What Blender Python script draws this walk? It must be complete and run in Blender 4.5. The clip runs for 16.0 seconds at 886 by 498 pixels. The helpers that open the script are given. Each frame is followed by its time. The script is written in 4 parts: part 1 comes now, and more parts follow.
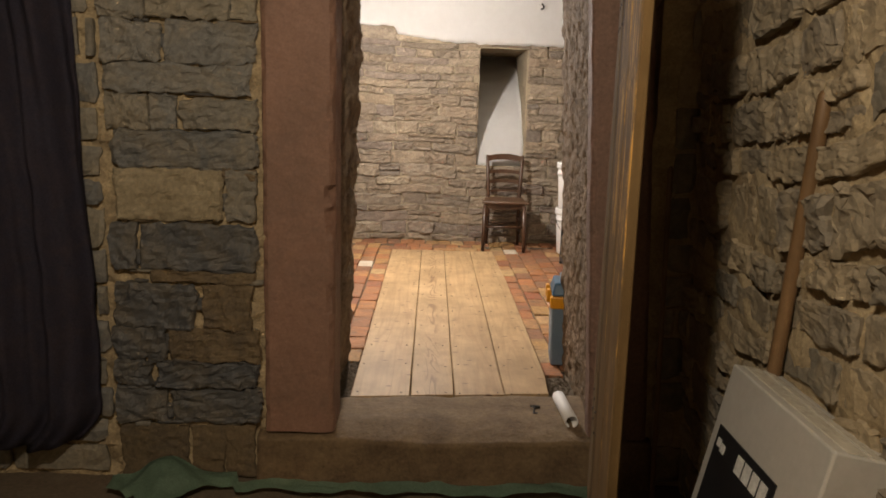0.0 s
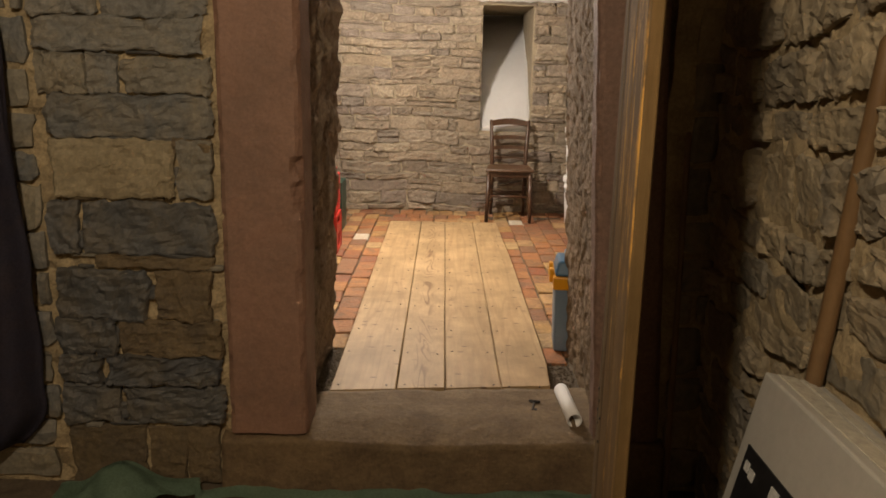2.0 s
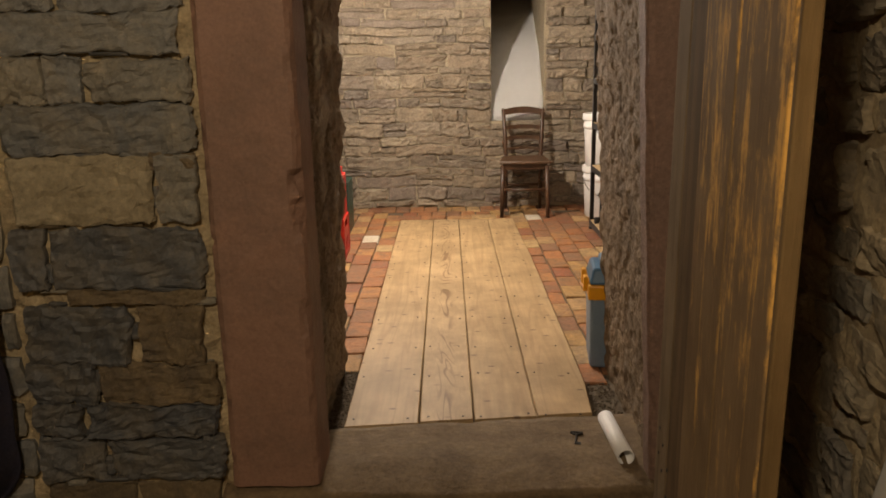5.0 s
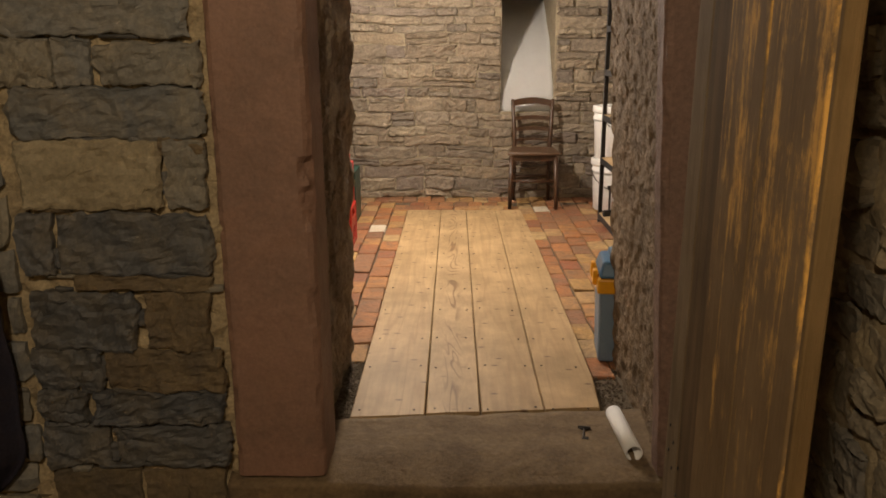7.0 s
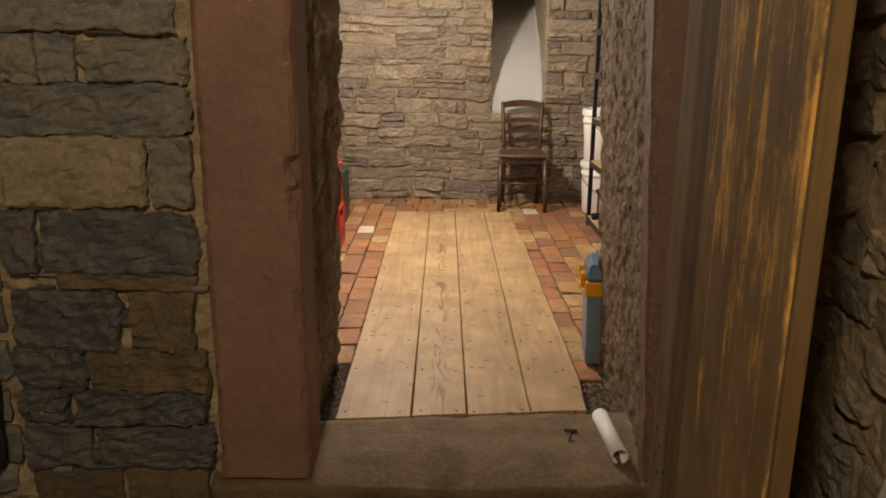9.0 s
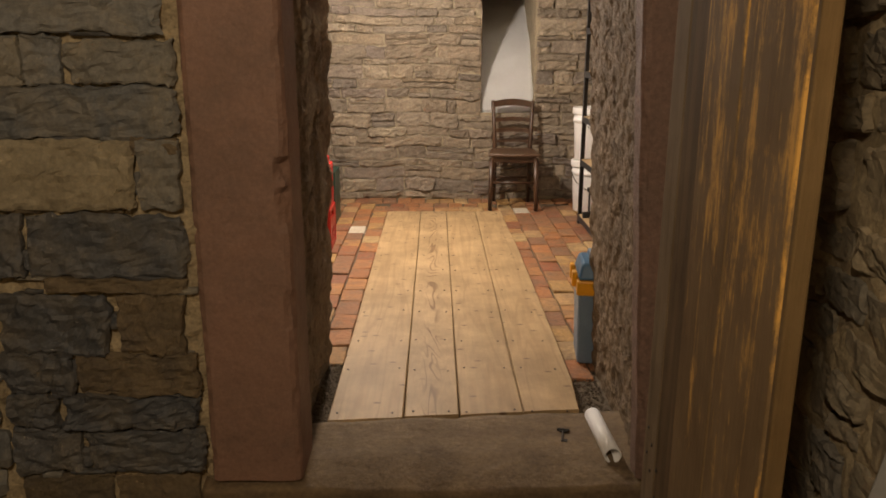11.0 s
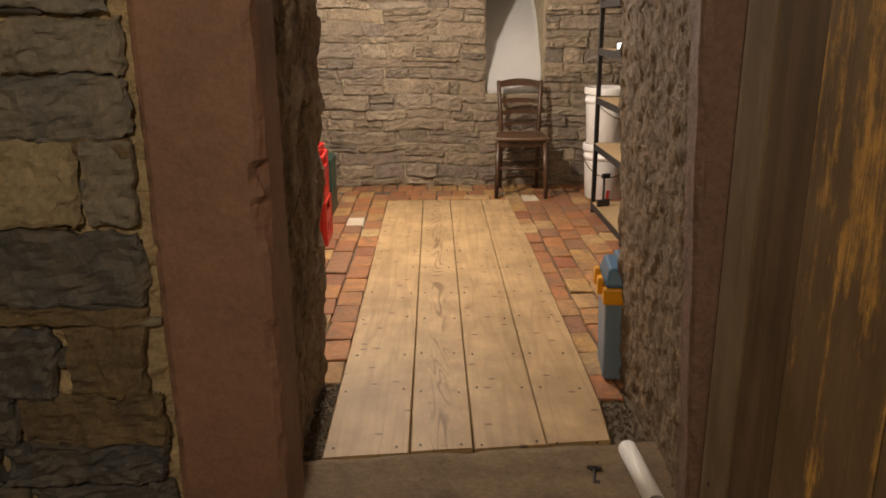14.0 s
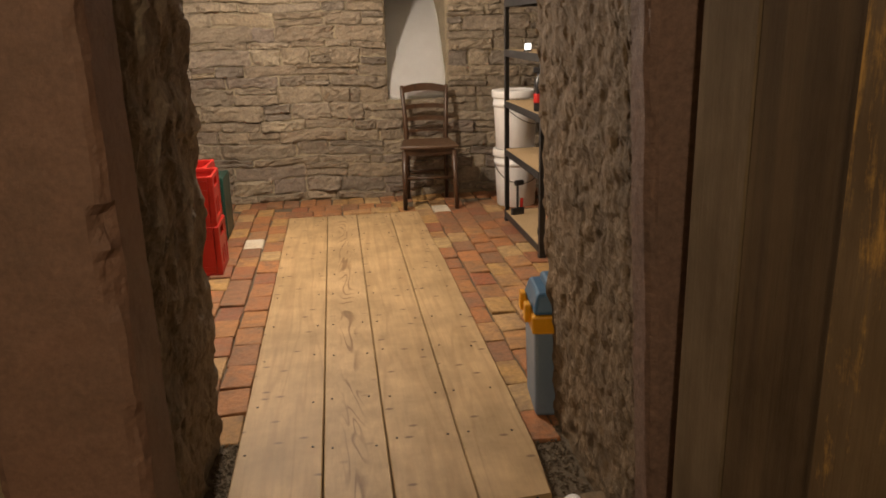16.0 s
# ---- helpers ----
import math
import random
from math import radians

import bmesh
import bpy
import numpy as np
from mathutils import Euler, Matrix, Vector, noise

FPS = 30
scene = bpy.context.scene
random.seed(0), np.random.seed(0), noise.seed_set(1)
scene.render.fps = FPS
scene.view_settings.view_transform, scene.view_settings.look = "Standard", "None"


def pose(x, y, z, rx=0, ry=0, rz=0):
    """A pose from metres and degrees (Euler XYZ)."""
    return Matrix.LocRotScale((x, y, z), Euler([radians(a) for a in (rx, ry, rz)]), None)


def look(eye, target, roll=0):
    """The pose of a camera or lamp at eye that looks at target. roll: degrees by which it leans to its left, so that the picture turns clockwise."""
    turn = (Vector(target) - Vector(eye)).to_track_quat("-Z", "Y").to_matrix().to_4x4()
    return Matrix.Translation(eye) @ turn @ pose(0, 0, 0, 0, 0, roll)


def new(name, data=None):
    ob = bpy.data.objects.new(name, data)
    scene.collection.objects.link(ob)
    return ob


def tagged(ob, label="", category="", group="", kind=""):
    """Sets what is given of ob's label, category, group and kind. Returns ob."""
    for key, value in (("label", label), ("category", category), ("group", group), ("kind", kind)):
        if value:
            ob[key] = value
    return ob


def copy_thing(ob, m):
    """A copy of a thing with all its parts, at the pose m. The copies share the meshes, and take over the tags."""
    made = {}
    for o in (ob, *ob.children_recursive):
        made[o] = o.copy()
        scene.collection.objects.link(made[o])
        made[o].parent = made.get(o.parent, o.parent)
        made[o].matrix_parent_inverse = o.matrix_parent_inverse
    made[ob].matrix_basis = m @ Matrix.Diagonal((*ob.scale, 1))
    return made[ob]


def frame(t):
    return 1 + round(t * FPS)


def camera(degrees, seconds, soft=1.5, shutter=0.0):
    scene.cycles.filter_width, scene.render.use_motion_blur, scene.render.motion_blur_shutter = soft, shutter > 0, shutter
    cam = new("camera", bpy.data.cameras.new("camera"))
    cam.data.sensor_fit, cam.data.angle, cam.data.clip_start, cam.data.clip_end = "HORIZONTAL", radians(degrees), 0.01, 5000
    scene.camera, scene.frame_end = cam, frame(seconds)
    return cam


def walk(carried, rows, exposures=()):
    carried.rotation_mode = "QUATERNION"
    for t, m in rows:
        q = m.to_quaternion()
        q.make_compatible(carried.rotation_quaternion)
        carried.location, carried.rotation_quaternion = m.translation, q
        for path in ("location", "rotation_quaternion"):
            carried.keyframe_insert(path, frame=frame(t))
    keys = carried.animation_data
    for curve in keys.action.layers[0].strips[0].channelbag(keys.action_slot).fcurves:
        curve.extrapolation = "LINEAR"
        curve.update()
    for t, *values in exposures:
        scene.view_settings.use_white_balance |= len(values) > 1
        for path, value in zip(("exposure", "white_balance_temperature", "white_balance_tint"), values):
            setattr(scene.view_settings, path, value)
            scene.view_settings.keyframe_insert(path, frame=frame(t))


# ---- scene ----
cam = camera(59.9, 16.0, soft=1.7)
PATH = [
    (0, (-0.108, -3.312, 1.317), (-0.074, -1.347, 0.95), 1.7),
    (0.5, (-0.142, -3.269, 1.304), (-0.061, -1.311, 0.905), 1.0),
    (1, (-0.118, -3.203, 1.297), (0.008, -1.263, 0.828), 1.0),
    (1.5, (-0.053, -3.078, 1.295), (0.01, -1.126, 0.861), 1.0),
    (2, (-0.005, -2.936, 1.297), (-0.001, -0.988, 0.842), 1.2),
    (2.5, (0.013, -2.831, 1.295), (-0.044, -0.891, 0.813), -0.1),
    (3, (-0.029, -2.71, 1.297), (-0.071, -0.764, 0.838), -0.7),
    (3.2, (-0.043, -2.666, 1.307), (-0.072, -0.717, 0.858), -1.0),
    (5.3, (-0.066, -2.532, 1.308), (-0.08, -0.593, 0.819), -1.0),
    (5.5, (-0.074, -2.522, 1.302), (-0.1, -0.582, 0.818), -0.5),
    (6, (-0.076, -2.529, 1.31), (-0.129, -0.589, 0.826), -0.8),
    (6.5, (-0.078, -2.522, 1.304), (-0.141, -0.585, 0.809), -0.8),
    (7, (-0.076, -2.52, 1.303), (-0.105, -0.587, 0.792), -0.2),
    (7.5, (-0.07, -2.51, 1.3), (-0.073, -0.578, 0.783), -0.2),
    (8, (-0.066, -2.509, 1.298), (-0.066, -0.575, 0.789), -0.2),
    (8.5, (-0.07, -2.509, 1.298), (-0.075, -0.574, 0.792), 0.4),
    (11, (-0.067, -2.501, 1.3), (-0.047, -0.567, 0.792), 0.2),
    (11.5, (-0.073, -2.493, 1.296), (-0.039, -0.558, 0.79), 0.2),
    (12, (-0.084, -2.479, 1.294), (-0.055, -0.543, 0.792), 0.2),
    (12.5, (-0.101, -2.454, 1.294), (-0.075, -0.514, 0.805), 0.2),
    (13, (-0.11, -2.401, 1.294), (-0.113, -0.471, 0.771), 0.9),
    (13.5, (-0.11, -2.262, 1.299), (-0.088, -0.333, 0.772), 0.2),
    (14, (-0.093, -2.105, 1.298), (-0.074, -0.186, 0.736), -0.4),
    (14.5, (-0.075, -2.011, 1.288), (-0.021, -0.105, 0.686), 0.2),
    (15, (-0.092, -1.894, 1.286), (0.109, 0.01, 0.708), -1.7),
    (15.5, (-0.105, -1.801, 1.285), (0.161, 0.101, 0.727), -2.0),
    (16, (-0.073, -1.753, 1.29), (0.178, 0.151, 0.732), -1.5),
]
walk(cam, [(t, look(eye, target, roll)) for t, eye, target, roll in PATH],
     exposures=((0.0, 0.19, 6450, 10), (2.5, 0.12, 7000, 10), (5.5, -0.02, 7050, 10), (12.5, -0.08, 7000, 12), (14.5, -0.16, 7200, 12), (16.0, -0.32, 7400, 12)))

# ---- light ----
world = bpy.data.worlds.new("world")
scene.world = world
world.use_nodes = True
world.node_tree.nodes["Background"].inputs[0].default_value = (0.9, 0.75, 0.6, 1)
world.node_tree.nodes["Background"].inputs[1].default_value = 0.0


def bulb(name, at, watts, colour, radius):
    data = bpy.data.lights.new(name, "POINT")
    data.energy, data.color, data.shadow_soft_size = watts, colour, radius
    ob = new(name, data)
    ob.location = at
    return ob


bulb("ceiling_bulb", (-0.58, 2.5, 1.93), 186, (1.0, 0.908, 0.815), 0.06)
bulb("cellar_bulb", (-0.36, -2.92, 2.31), 101, (1.0, 0.84, 0.64), 0.05)


# ---- materials ----
def links(mat):
    return mat.node_tree.nodes, mat.node_tree.links


def ramp(nodes, stops):
    node = nodes.new("ShaderNodeValToRGB")
    els = node.color_ramp.elements
    while len(els) < len(stops):
        els.new(0.5)
    for el, (p, c) in zip(els, stops):
        el.position, el.color = p, (*c, 1)
    return node


def mix(nodes, wires, a, b, fac, how="MIX"):
    node = nodes.new("ShaderNodeMix")
    node.data_type, node.blend_type = "RGBA", how
    for socket, value in ((node.inputs[0], fac), (node.inputs[6], a), (node.inputs[7], b)):
        if isinstance(value, (int, float)):
            socket.default_value = value
        elif isinstance(value, tuple):
            socket.default_value = (*value, 1)
        else:
            wires.new(value, socket)
    return node.outputs[2]


def fuzz(nodes, wires, where, scale, detail=4.0, rough=0.6, warp=0.0):
    node = nodes.new("ShaderNodeTexNoise")
    node.inputs["Scale"].default_value = scale
    node.inputs["Detail"].default_value = detail
    node.inputs["Roughness"].default_value = rough
    node.inputs["Distortion"].default_value = warp
    wires.new(where, node.inputs["Vector"])
    return node.outputs["Fac"]


def surface(name, hues, stain, patch=5.0, grain=60.0, rough=0.9, bump=0.5, stretch=(1, 1, 1), spread=0.6, reach=0.012, metal=0.0, speck=1.0):
    """A weathered surface: a hue picked for each piece, blotches of a stain, and grain."""
    mat = bpy.data.materials.new(name)
    mat.use_nodes = True
    nodes, wires = links(mat)
    shader = nodes["Principled BSDF"]
    coord = nodes.new("ShaderNodeTexCoord")
    info = nodes.new("ShaderNodeObjectInfo")
    shift = nodes.new("ShaderNodeVectorMath")
    shift.operation = "MULTIPLY_ADD"
    shift.inputs[1].default_value = stretch
    wires.new(coord.outputs["Object"], shift.inputs[0])
    far = nodes.new("ShaderNodeMath")
    far.operation = "MULTIPLY"
    far.inputs[1].default_value = 37.0
    wires.new(info.outputs["Random"], far.inputs[0])
    wires.new(far.outputs[0], shift.inputs[2])
    where = shift.outputs[0]
    pick = ramp(nodes, [(i / max(1, len(hues) - 1), c) for i, c in enumerate(hues)]) if len(hues) > 1 else None
    if pick:
        wires.new(info.outputs["Random"], pick.inputs[0])
        base = pick.outputs[0]
    else:
        base = hues[0]
    big = fuzz(nodes, wires, where, patch, 5, 0.65, 0.4)
    cut = ramp(nodes, [(0.42, (0, 0, 0)), (0.68, (1, 1, 1))])
    wires.new(big, cut.inputs[0])
    part = nodes.new("ShaderNodeMath")
    part.operation = "MULTIPLY"
    part.inputs[1].default_value = spread
    wires.new(cut.outputs[0], part.inputs[0])
    colour = mix(nodes, wires, base, stain, part.outputs[0])
    fine = fuzz(nodes, wires, where, grain, 6, 0.7)
    lo, hi = 1 - 0.38 * speck, 1 + 0.25 * speck
    tone = ramp(nodes, [(0.25, (lo, lo, lo)), (0.75, (hi, hi, hi))])
    wires.new(fine, tone.inputs[0])
    colour = mix(nodes, wires, colour, tone.outputs[0], 1.0, "MULTIPLY")
    wires.new(colour, shader.inputs["Base Color"])
    shader.inputs["Metallic"].default_value = metal
    worn = nodes.new("ShaderNodeMapRange")
    worn.inputs[3].default_value, worn.inputs[4].default_value = max(0.05, rough - 0.15), min(1, rough + 0.1)
    wires.new(big, worn.inputs[0])
    wires.new(worn.outputs[0], shader.inputs["Roughness"])
    if bump:
        mid = fuzz(nodes, wires, where, grain * 0.3, 8, 0.7)
        node = nodes.new("ShaderNodeBump")
        node.inputs["Strength"].default_value, node.inputs["Distance"].default_value = bump, reach
        wires.new(mid, node.inputs["Height"])
        wires.new(node.outputs[0], shader.inputs["Normal"])
    return mat


def timber(name, light, dark, along="Y", rings=26.0, rough=0.6, knots=0.0, streak=None, bump=0.25, figured=0.5, pull=0.07, heart=None):
    """Sawn wood with long grain, broad figure, a few knots and, where given, streaks worn to bare wood."""
    mat = bpy.data.materials.new(name)
    mat.use_nodes = True
    nodes, wires = links(mat)
    shader = nodes["Principled BSDF"]
    coord = nodes.new("ShaderNodeTexCoord")
    info = nodes.new("ShaderNodeObjectInfo")
    far = nodes.new("ShaderNodeMath")
    far.operation = "MULTIPLY"
    far.inputs[1].default_value = 23.0
    wires.new(info.outputs["Random"], far.inputs[0])
    shift = nodes.new("ShaderNodeVectorMath")
    shift.operation = "MULTIPLY_ADD"
    shift.inputs[1].default_value = (1, pull, 1) if along == "Y" else (1, 1, pull)
    wires.new(coord.outputs["Object"], shift.inputs[0])
    wires.new(far.outputs[0], shift.inputs[2])
    where = shift.outputs[0]
    figure = fuzz(nodes, wires, where, 7, 2, 0.5, 0.5)
    swell = nodes.new("ShaderNodeMath")
    swell.operation = "MULTIPLY"
    swell.inputs[1].default_value = rings
    wires.new(figure, swell.inputs[0])
    ring = nodes.new("ShaderNodeMath")
    ring.operation = "SINE"
    wires.new(swell.outputs[0], ring.inputs[0])
    lines = ramp(nodes, [(0.3, (0, 0, 0)), (1.0, (1, 1, 1))])
    wires.new(ring.outputs[0], lines.inputs[0])
    soft = nodes.new("ShaderNodeMath")
    soft.operation = "MULTIPLY"
    soft.inputs[1].default_value = figured
    wires.new(lines.outputs[0], soft.inputs[0])
    amount = soft.outputs[0]
    if heart is not None:
        # loops of grain along the heart of the board
        across = nodes.new("ShaderNodeSeparateXYZ")
        wires.new(coord.outputs["Object"], across.inputs[0])
        off = nodes.new("ShaderNodeMath")
        off.operation = "SUBTRACT"
        off.inputs[1].default_value = heart
        wires.new(across.outputs[0], off.inputs[0])
        away = nodes.new("ShaderNodeMath")
        away.operation = "ABSOLUTE"
        wires.new(off.outputs[0], away.inputs[0])
        band = ramp(nodes, [(0.014, (1, 1, 1)), (0.042, (0.1, 0.1, 0.1))])
        wires.new(away.outputs[0], band.inputs[0])
        gate = nodes.new("ShaderNodeMath")
        gate.operation = "MULTIPLY"
        wires.new(amount, gate.inputs[0])
        wires.new(band.outputs[0], gate.inputs[1])
        amount = gate.outputs[0]
    colour = mix(nodes, wires, light, dark, amount)
    fibre = fuzz(nodes, wires, where, 70, 6, 0.75, 0.2)
    tone = ramp(nodes, [(0.3, (0.86, 0.86, 0.86)), (0.7, (1.1, 1.1, 1.1))])
    wires.new(fibre, tone.inputs[0])
    colour = mix(nodes, wires, colour, tone.outputs[0], 1.0, "MULTIPLY")
    dirt = fuzz(nodes, wires, coord.outputs["Object"], 3.2, 5, 0.65)
    grime = ramp(nodes, [(0.35, (0.72, 0.70, 0.66)), (0.62, (1.06, 1.06, 1.06))])
    wires.new(dirt, grime.inputs[0])
    colour = mix(nodes, wires, colour, grime.outputs[0], 1.0, "MULTIPLY")
    if streak:
        short = nodes.new("ShaderNodeVectorMath")
        short.operation = "MULTIPLY"
        short.inputs[1].default_value = (1, 1, 2.0)
        wires.new(where, short.inputs[0])
        bare = fuzz(nodes, wires, short.outputs[0], 17, 10, 0.76, 0.3)
        broad = fuzz(nodes, wires, coord.outputs["Object"], 5.0, 11, 0.8)
        both = nodes.new("ShaderNodeMath")
        both.operation = "MULTIPLY_ADD"
        both.inputs[1].default_value = 0.75
        wires.new(broad, both.inputs[0])
        wires.new(bare, both.inputs[2])
        split = nodes.new("ShaderNodeSeparateXYZ")
        wires.new(coord.outputs["Object"], split.inputs[0])
        rub = nodes.new("ShaderNodeMapRange")
        rub.inputs[1].default_value, rub.inputs[2].default_value = 0.35, 1.15
        rub.inputs[3].default_value, rub.inputs[4].default_value = -0.12, 0.035
        wires.new(split.outputs[2], rub.inputs[0])
        worn = nodes.new("ShaderNodeMath")
        wires.new(both.outputs[0], worn.inputs[0])
        wires.new(rub.outputs[0], worn.inputs[1])
        cut = ramp(nodes, [(0.88, (0, 0, 0)), (0.95, (0.5, 0.5, 0.5)), (1.02, (1, 1, 1))])
        wires.new(worn.outputs[0], cut.inputs[0])
        colour = mix(nodes, wires, colour, streak, cut.outputs[0])
    if knots:
        spot = nodes.new("ShaderNodeTexVoronoi")
        spot.voronoi_dimensions = "2D"
        spot.inputs["Scale"].default_value = 5.0
        place = nodes.new("ShaderNodeVectorMath")
        place.operation = "MULTIPLY_ADD"
        place.inputs[1].default_value = (0.85, 1.7, 0)
        wires.new(coord.outputs["Object"], place.inputs[0])
        wires.new(far.outputs[0], place.inputs[2])
        wires.new(place.outputs[0], spot.inputs["Vector"])
        eye = ramp(nodes, [(0.03, (1, 1, 1)), (0.085, (0, 0, 0))])
        wires.new(spot.outputs["Distance"], eye.inputs[0])
        fade = nodes.new("ShaderNodeMath")
        fade.operation = "MULTIPLY"
        fade.inputs[1].default_value = knots
        wires.new(eye.outputs[0], fade.inputs[0])
        colour = mix(nodes, wires, colour, (0.13, 0.07, 0.035), fade.outputs[0])
    wires.new(colour, shader.inputs["Base Color"])
    shader.inputs["Specular IOR Level"].default_value = 0.5 if along == "Y" or rough < 0.6 else 0.03
    shader.inputs["Roughness"].default_value = rough
    node = nodes.new("ShaderNodeBump")
    node.inputs["Strength"].default_value, node.inputs["Distance"].default_value = bump, 0.004
    wires.new(fibre, node.inputs["Height"])
    wires.new(node.outputs[0], shader.inputs["Normal"])
    return mat


M_SLATE = surface("grey_stone", [(0.13, 0.133, 0.13), (0.225, 0.215, 0.188), (0.155, 0.154, 0.146), (0.26, 0.23, 0.17), (0.115, 0.117, 0.117), (0.19, 0.184, 0.17)], (0.33, 0.265, 0.165), 9, 60, 0.72, 0.7, spread=0.42, reach=0.012)
# dark slate; on the low courses its colour also stands in for shade
M_SLATE_BLUE_SHADED = surface("blue_black_and_shaded_slate", [(0.066, 0.069, 0.074), (0.105, 0.105, 0.104), (0.083, 0.085, 0.087)], (0.20, 0.16, 0.10), 10, 60, 0.6, 0.7, spread=0.45, reach=0.012)
M_LIGHT = surface("pale_sandstone", [(0.34, 0.285, 0.185), (0.30, 0.245, 0.155)], (0.22, 0.175, 0.105), 6, 50, 0.85, 0.6)
M_BROWN = surface("brown_sandstone", [(0.15, 0.112, 0.062), (0.18, 0.128, 0.07)], (0.085, 0.07, 0.055), 8, 60, 0.85, 0.9)
M_RUBBLE = surface("rubble_stone", [(0.11, 0.105, 0.095), (0.27, 0.22, 0.145), (0.17, 0.15, 0.115), (0.34, 0.27, 0.17), (0.13, 0.12, 0.105)], (0.40, 0.31, 0.185), 5, 45, 0.9, 0.6, spread=0.6, reach=0.012)
M_BUFF = surface("buff_limestone", [(0.255, 0.2, 0.142), (0.34, 0.27, 0.188), (0.205, 0.165, 0.122), (0.37, 0.3, 0.215), (0.19, 0.158, 0.128), (0.30, 0.232, 0.155), (0.225, 0.18, 0.148), (0.35, 0.285, 0.2)], (0.15, 0.118, 0.09), 9, 62, 0.92, 1.0, spread=0.65, reach=0.018)
M_REVEAL = surface("hewn_stone", [(0.28, 0.212, 0.145), (0.31, 0.238, 0.165), (0.24, 0.182, 0.13)], (0.17, 0.135, 0.10), 7, 50, 0.92, 1.0, spread=0.75, reach=0.02)
# same hewn stone, browner, with the right reveal's weaker light put into its colour
M_REVEAL_BROWN_DIM = surface("brown_dimmed_hewn_stone", [(0.225, 0.155, 0.092)], (0.13, 0.095, 0.062), 8, 50, 0.92, 1.0, spread=0.75, reach=0.02)
M_MORTAR = surface("lime_mortar", [(0.47, 0.365, 0.215)], (0.22, 0.165, 0.10), 7, 90, 0.95, 1.0, spread=0.7)
M_MORTAR_PALE = surface("pale_mortar", [(0.34, 0.28, 0.19)], (0.23, 0.185, 0.125), 9, 90, 0.95, 0.9)
M_JAMB = surface("red_painted_stone", [(0.265, 0.148, 0.102)], (0.185, 0.112, 0.08), 3.0, 90, 0.68, 0.6, spread=0.9, reach=0.008, speck=0.6)
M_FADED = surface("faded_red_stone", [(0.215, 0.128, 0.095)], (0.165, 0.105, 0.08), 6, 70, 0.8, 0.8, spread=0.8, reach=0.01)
M_SILL = surface("worn_sandstone", [(0.205, 0.139, 0.074)], (0.122, 0.081, 0.045), 6, 60, 0.85, 1.0, spread=0.9, reach=0.014)
M_PLASTER = surface("white_plaster", [(0.88, 0.875, 0.865)], (0.83, 0.815, 0.79), 2.5, 12, 0.9, 0.12, spread=0.5, reach=0.01, speck=0.1)
M_TILE = surface("terracotta_brick", [(0.38, 0.13, 0.045), (0.47, 0.28, 0.10), (0.25, 0.09, 0.045), (0.42, 0.17, 0.06), (0.24, 0.12, 0.065), (0.40, 0.15, 0.05), (0.50, 0.345, 0.16), (0.30, 0.10, 0.045), (0.43, 0.21, 0.08)], (0.19, 0.12, 0.075), 11, 50, 0.78, 1.0, spread=0.75, reach=0.01)
M_TILE_PALE = surface("pale_brick", [(0.60, 0.53, 0.42)], (0.50, 0.38, 0.24), 9, 60, 0.8, 0.5)
M_EARTH = surface("earth_and_grit", [(0.125, 0.092, 0.06)], (0.175, 0.138, 0.095), 14, 70, 0.95, 1.0)
M_TARP = surface("green_cloth", [(0.20, 0.30, 0.215)], (0.14, 0.22, 0.15), 6, 150, 0.75, 0.3, reach=0.003)
M_COAT = surface("dark_cloth", [(0.048, 0.044, 0.07)], (0.085, 0.062, 0.072), 12, 130, 0.9, 0.6, reach=0.004)
M_CARTON = surface("white_carton", [(0.47, 0.45, 0.41)], (0.40, 0.38, 0.34), 3, 40, 0.38, 0.12, reach=0.004, speck=0.25)
M_LABEL = surface("black_print", [(0.015, 0.015, 0.017)], (0.03, 0.03, 0.033), 5, 60, 0.4, 0.05)
M_PAPER = surface("white_print", [(0.7, 0.69, 0.66)], (0.6, 0.6, 0.58), 5, 60, 0.5, 0.05)
M_TAPE = surface("clear_tape", [(0.60, 0.56, 0.47)], (0.5, 0.46, 0.38), 8, 40, 0.22, 0.15)
M_RED = surface("red_plastic", [(0.55, 0.022, 0.018)], (0.42, 0.02, 0.018), 5, 70, 0.42, 0.08, reach=0.003, speck=0.25)
M_GREEN = surface("green_plastic", [(0.008, 0.05, 0.038)], (0.007, 0.04, 0.03), 5, 70, 0.42, 0.08, reach=0.003, speck=0.25)
M_WHITE = surface("white_plastic", [(0.80, 0.79, 0.78)], (0.74, 0.73, 0.72), 3, 5, 0.55, 0.0, speck=0.1)
M_BLUE = surface("blue_grey_plastic", [(0.17, 0.24, 0.33)], (0.145, 0.21, 0.29), 5, 70, 0.45, 0.1, reach=0.003, speck=0.25)
M_NAVY = surface("blue_plastic", [(0.06, 0.15, 0.26)], (0.05, 0.125, 0.22), 5, 70, 0.4, 0.1, reach=0.003, speck=0.25)
M_AMBER = surface("amber_plastic", [(0.80, 0.36, 0.015)], (0.68, 0.30, 0.015), 5, 70, 0.4, 0.08, reach=0.003, speck=0.25)
M_BLACK = surface("black_steel", [(0.035, 0.035, 0.038)], (0.05, 0.048, 0.047), 7, 90, 0.5, 0.08, metal=0.2, reach=0.003, speck=0.25)
M_IRON = surface("dark_iron", [(0.035, 0.032, 0.03)], (0.07, 0.045, 0.03), 40, 200, 0.55, 0.4, metal=0.8, reach=0.002)
M_BOARD = surface("chipboard", [(0.47, 0.33, 0.18)], (0.40, 0.27, 0.145), 60, 200, 0.8, 0.2, reach=0.002)
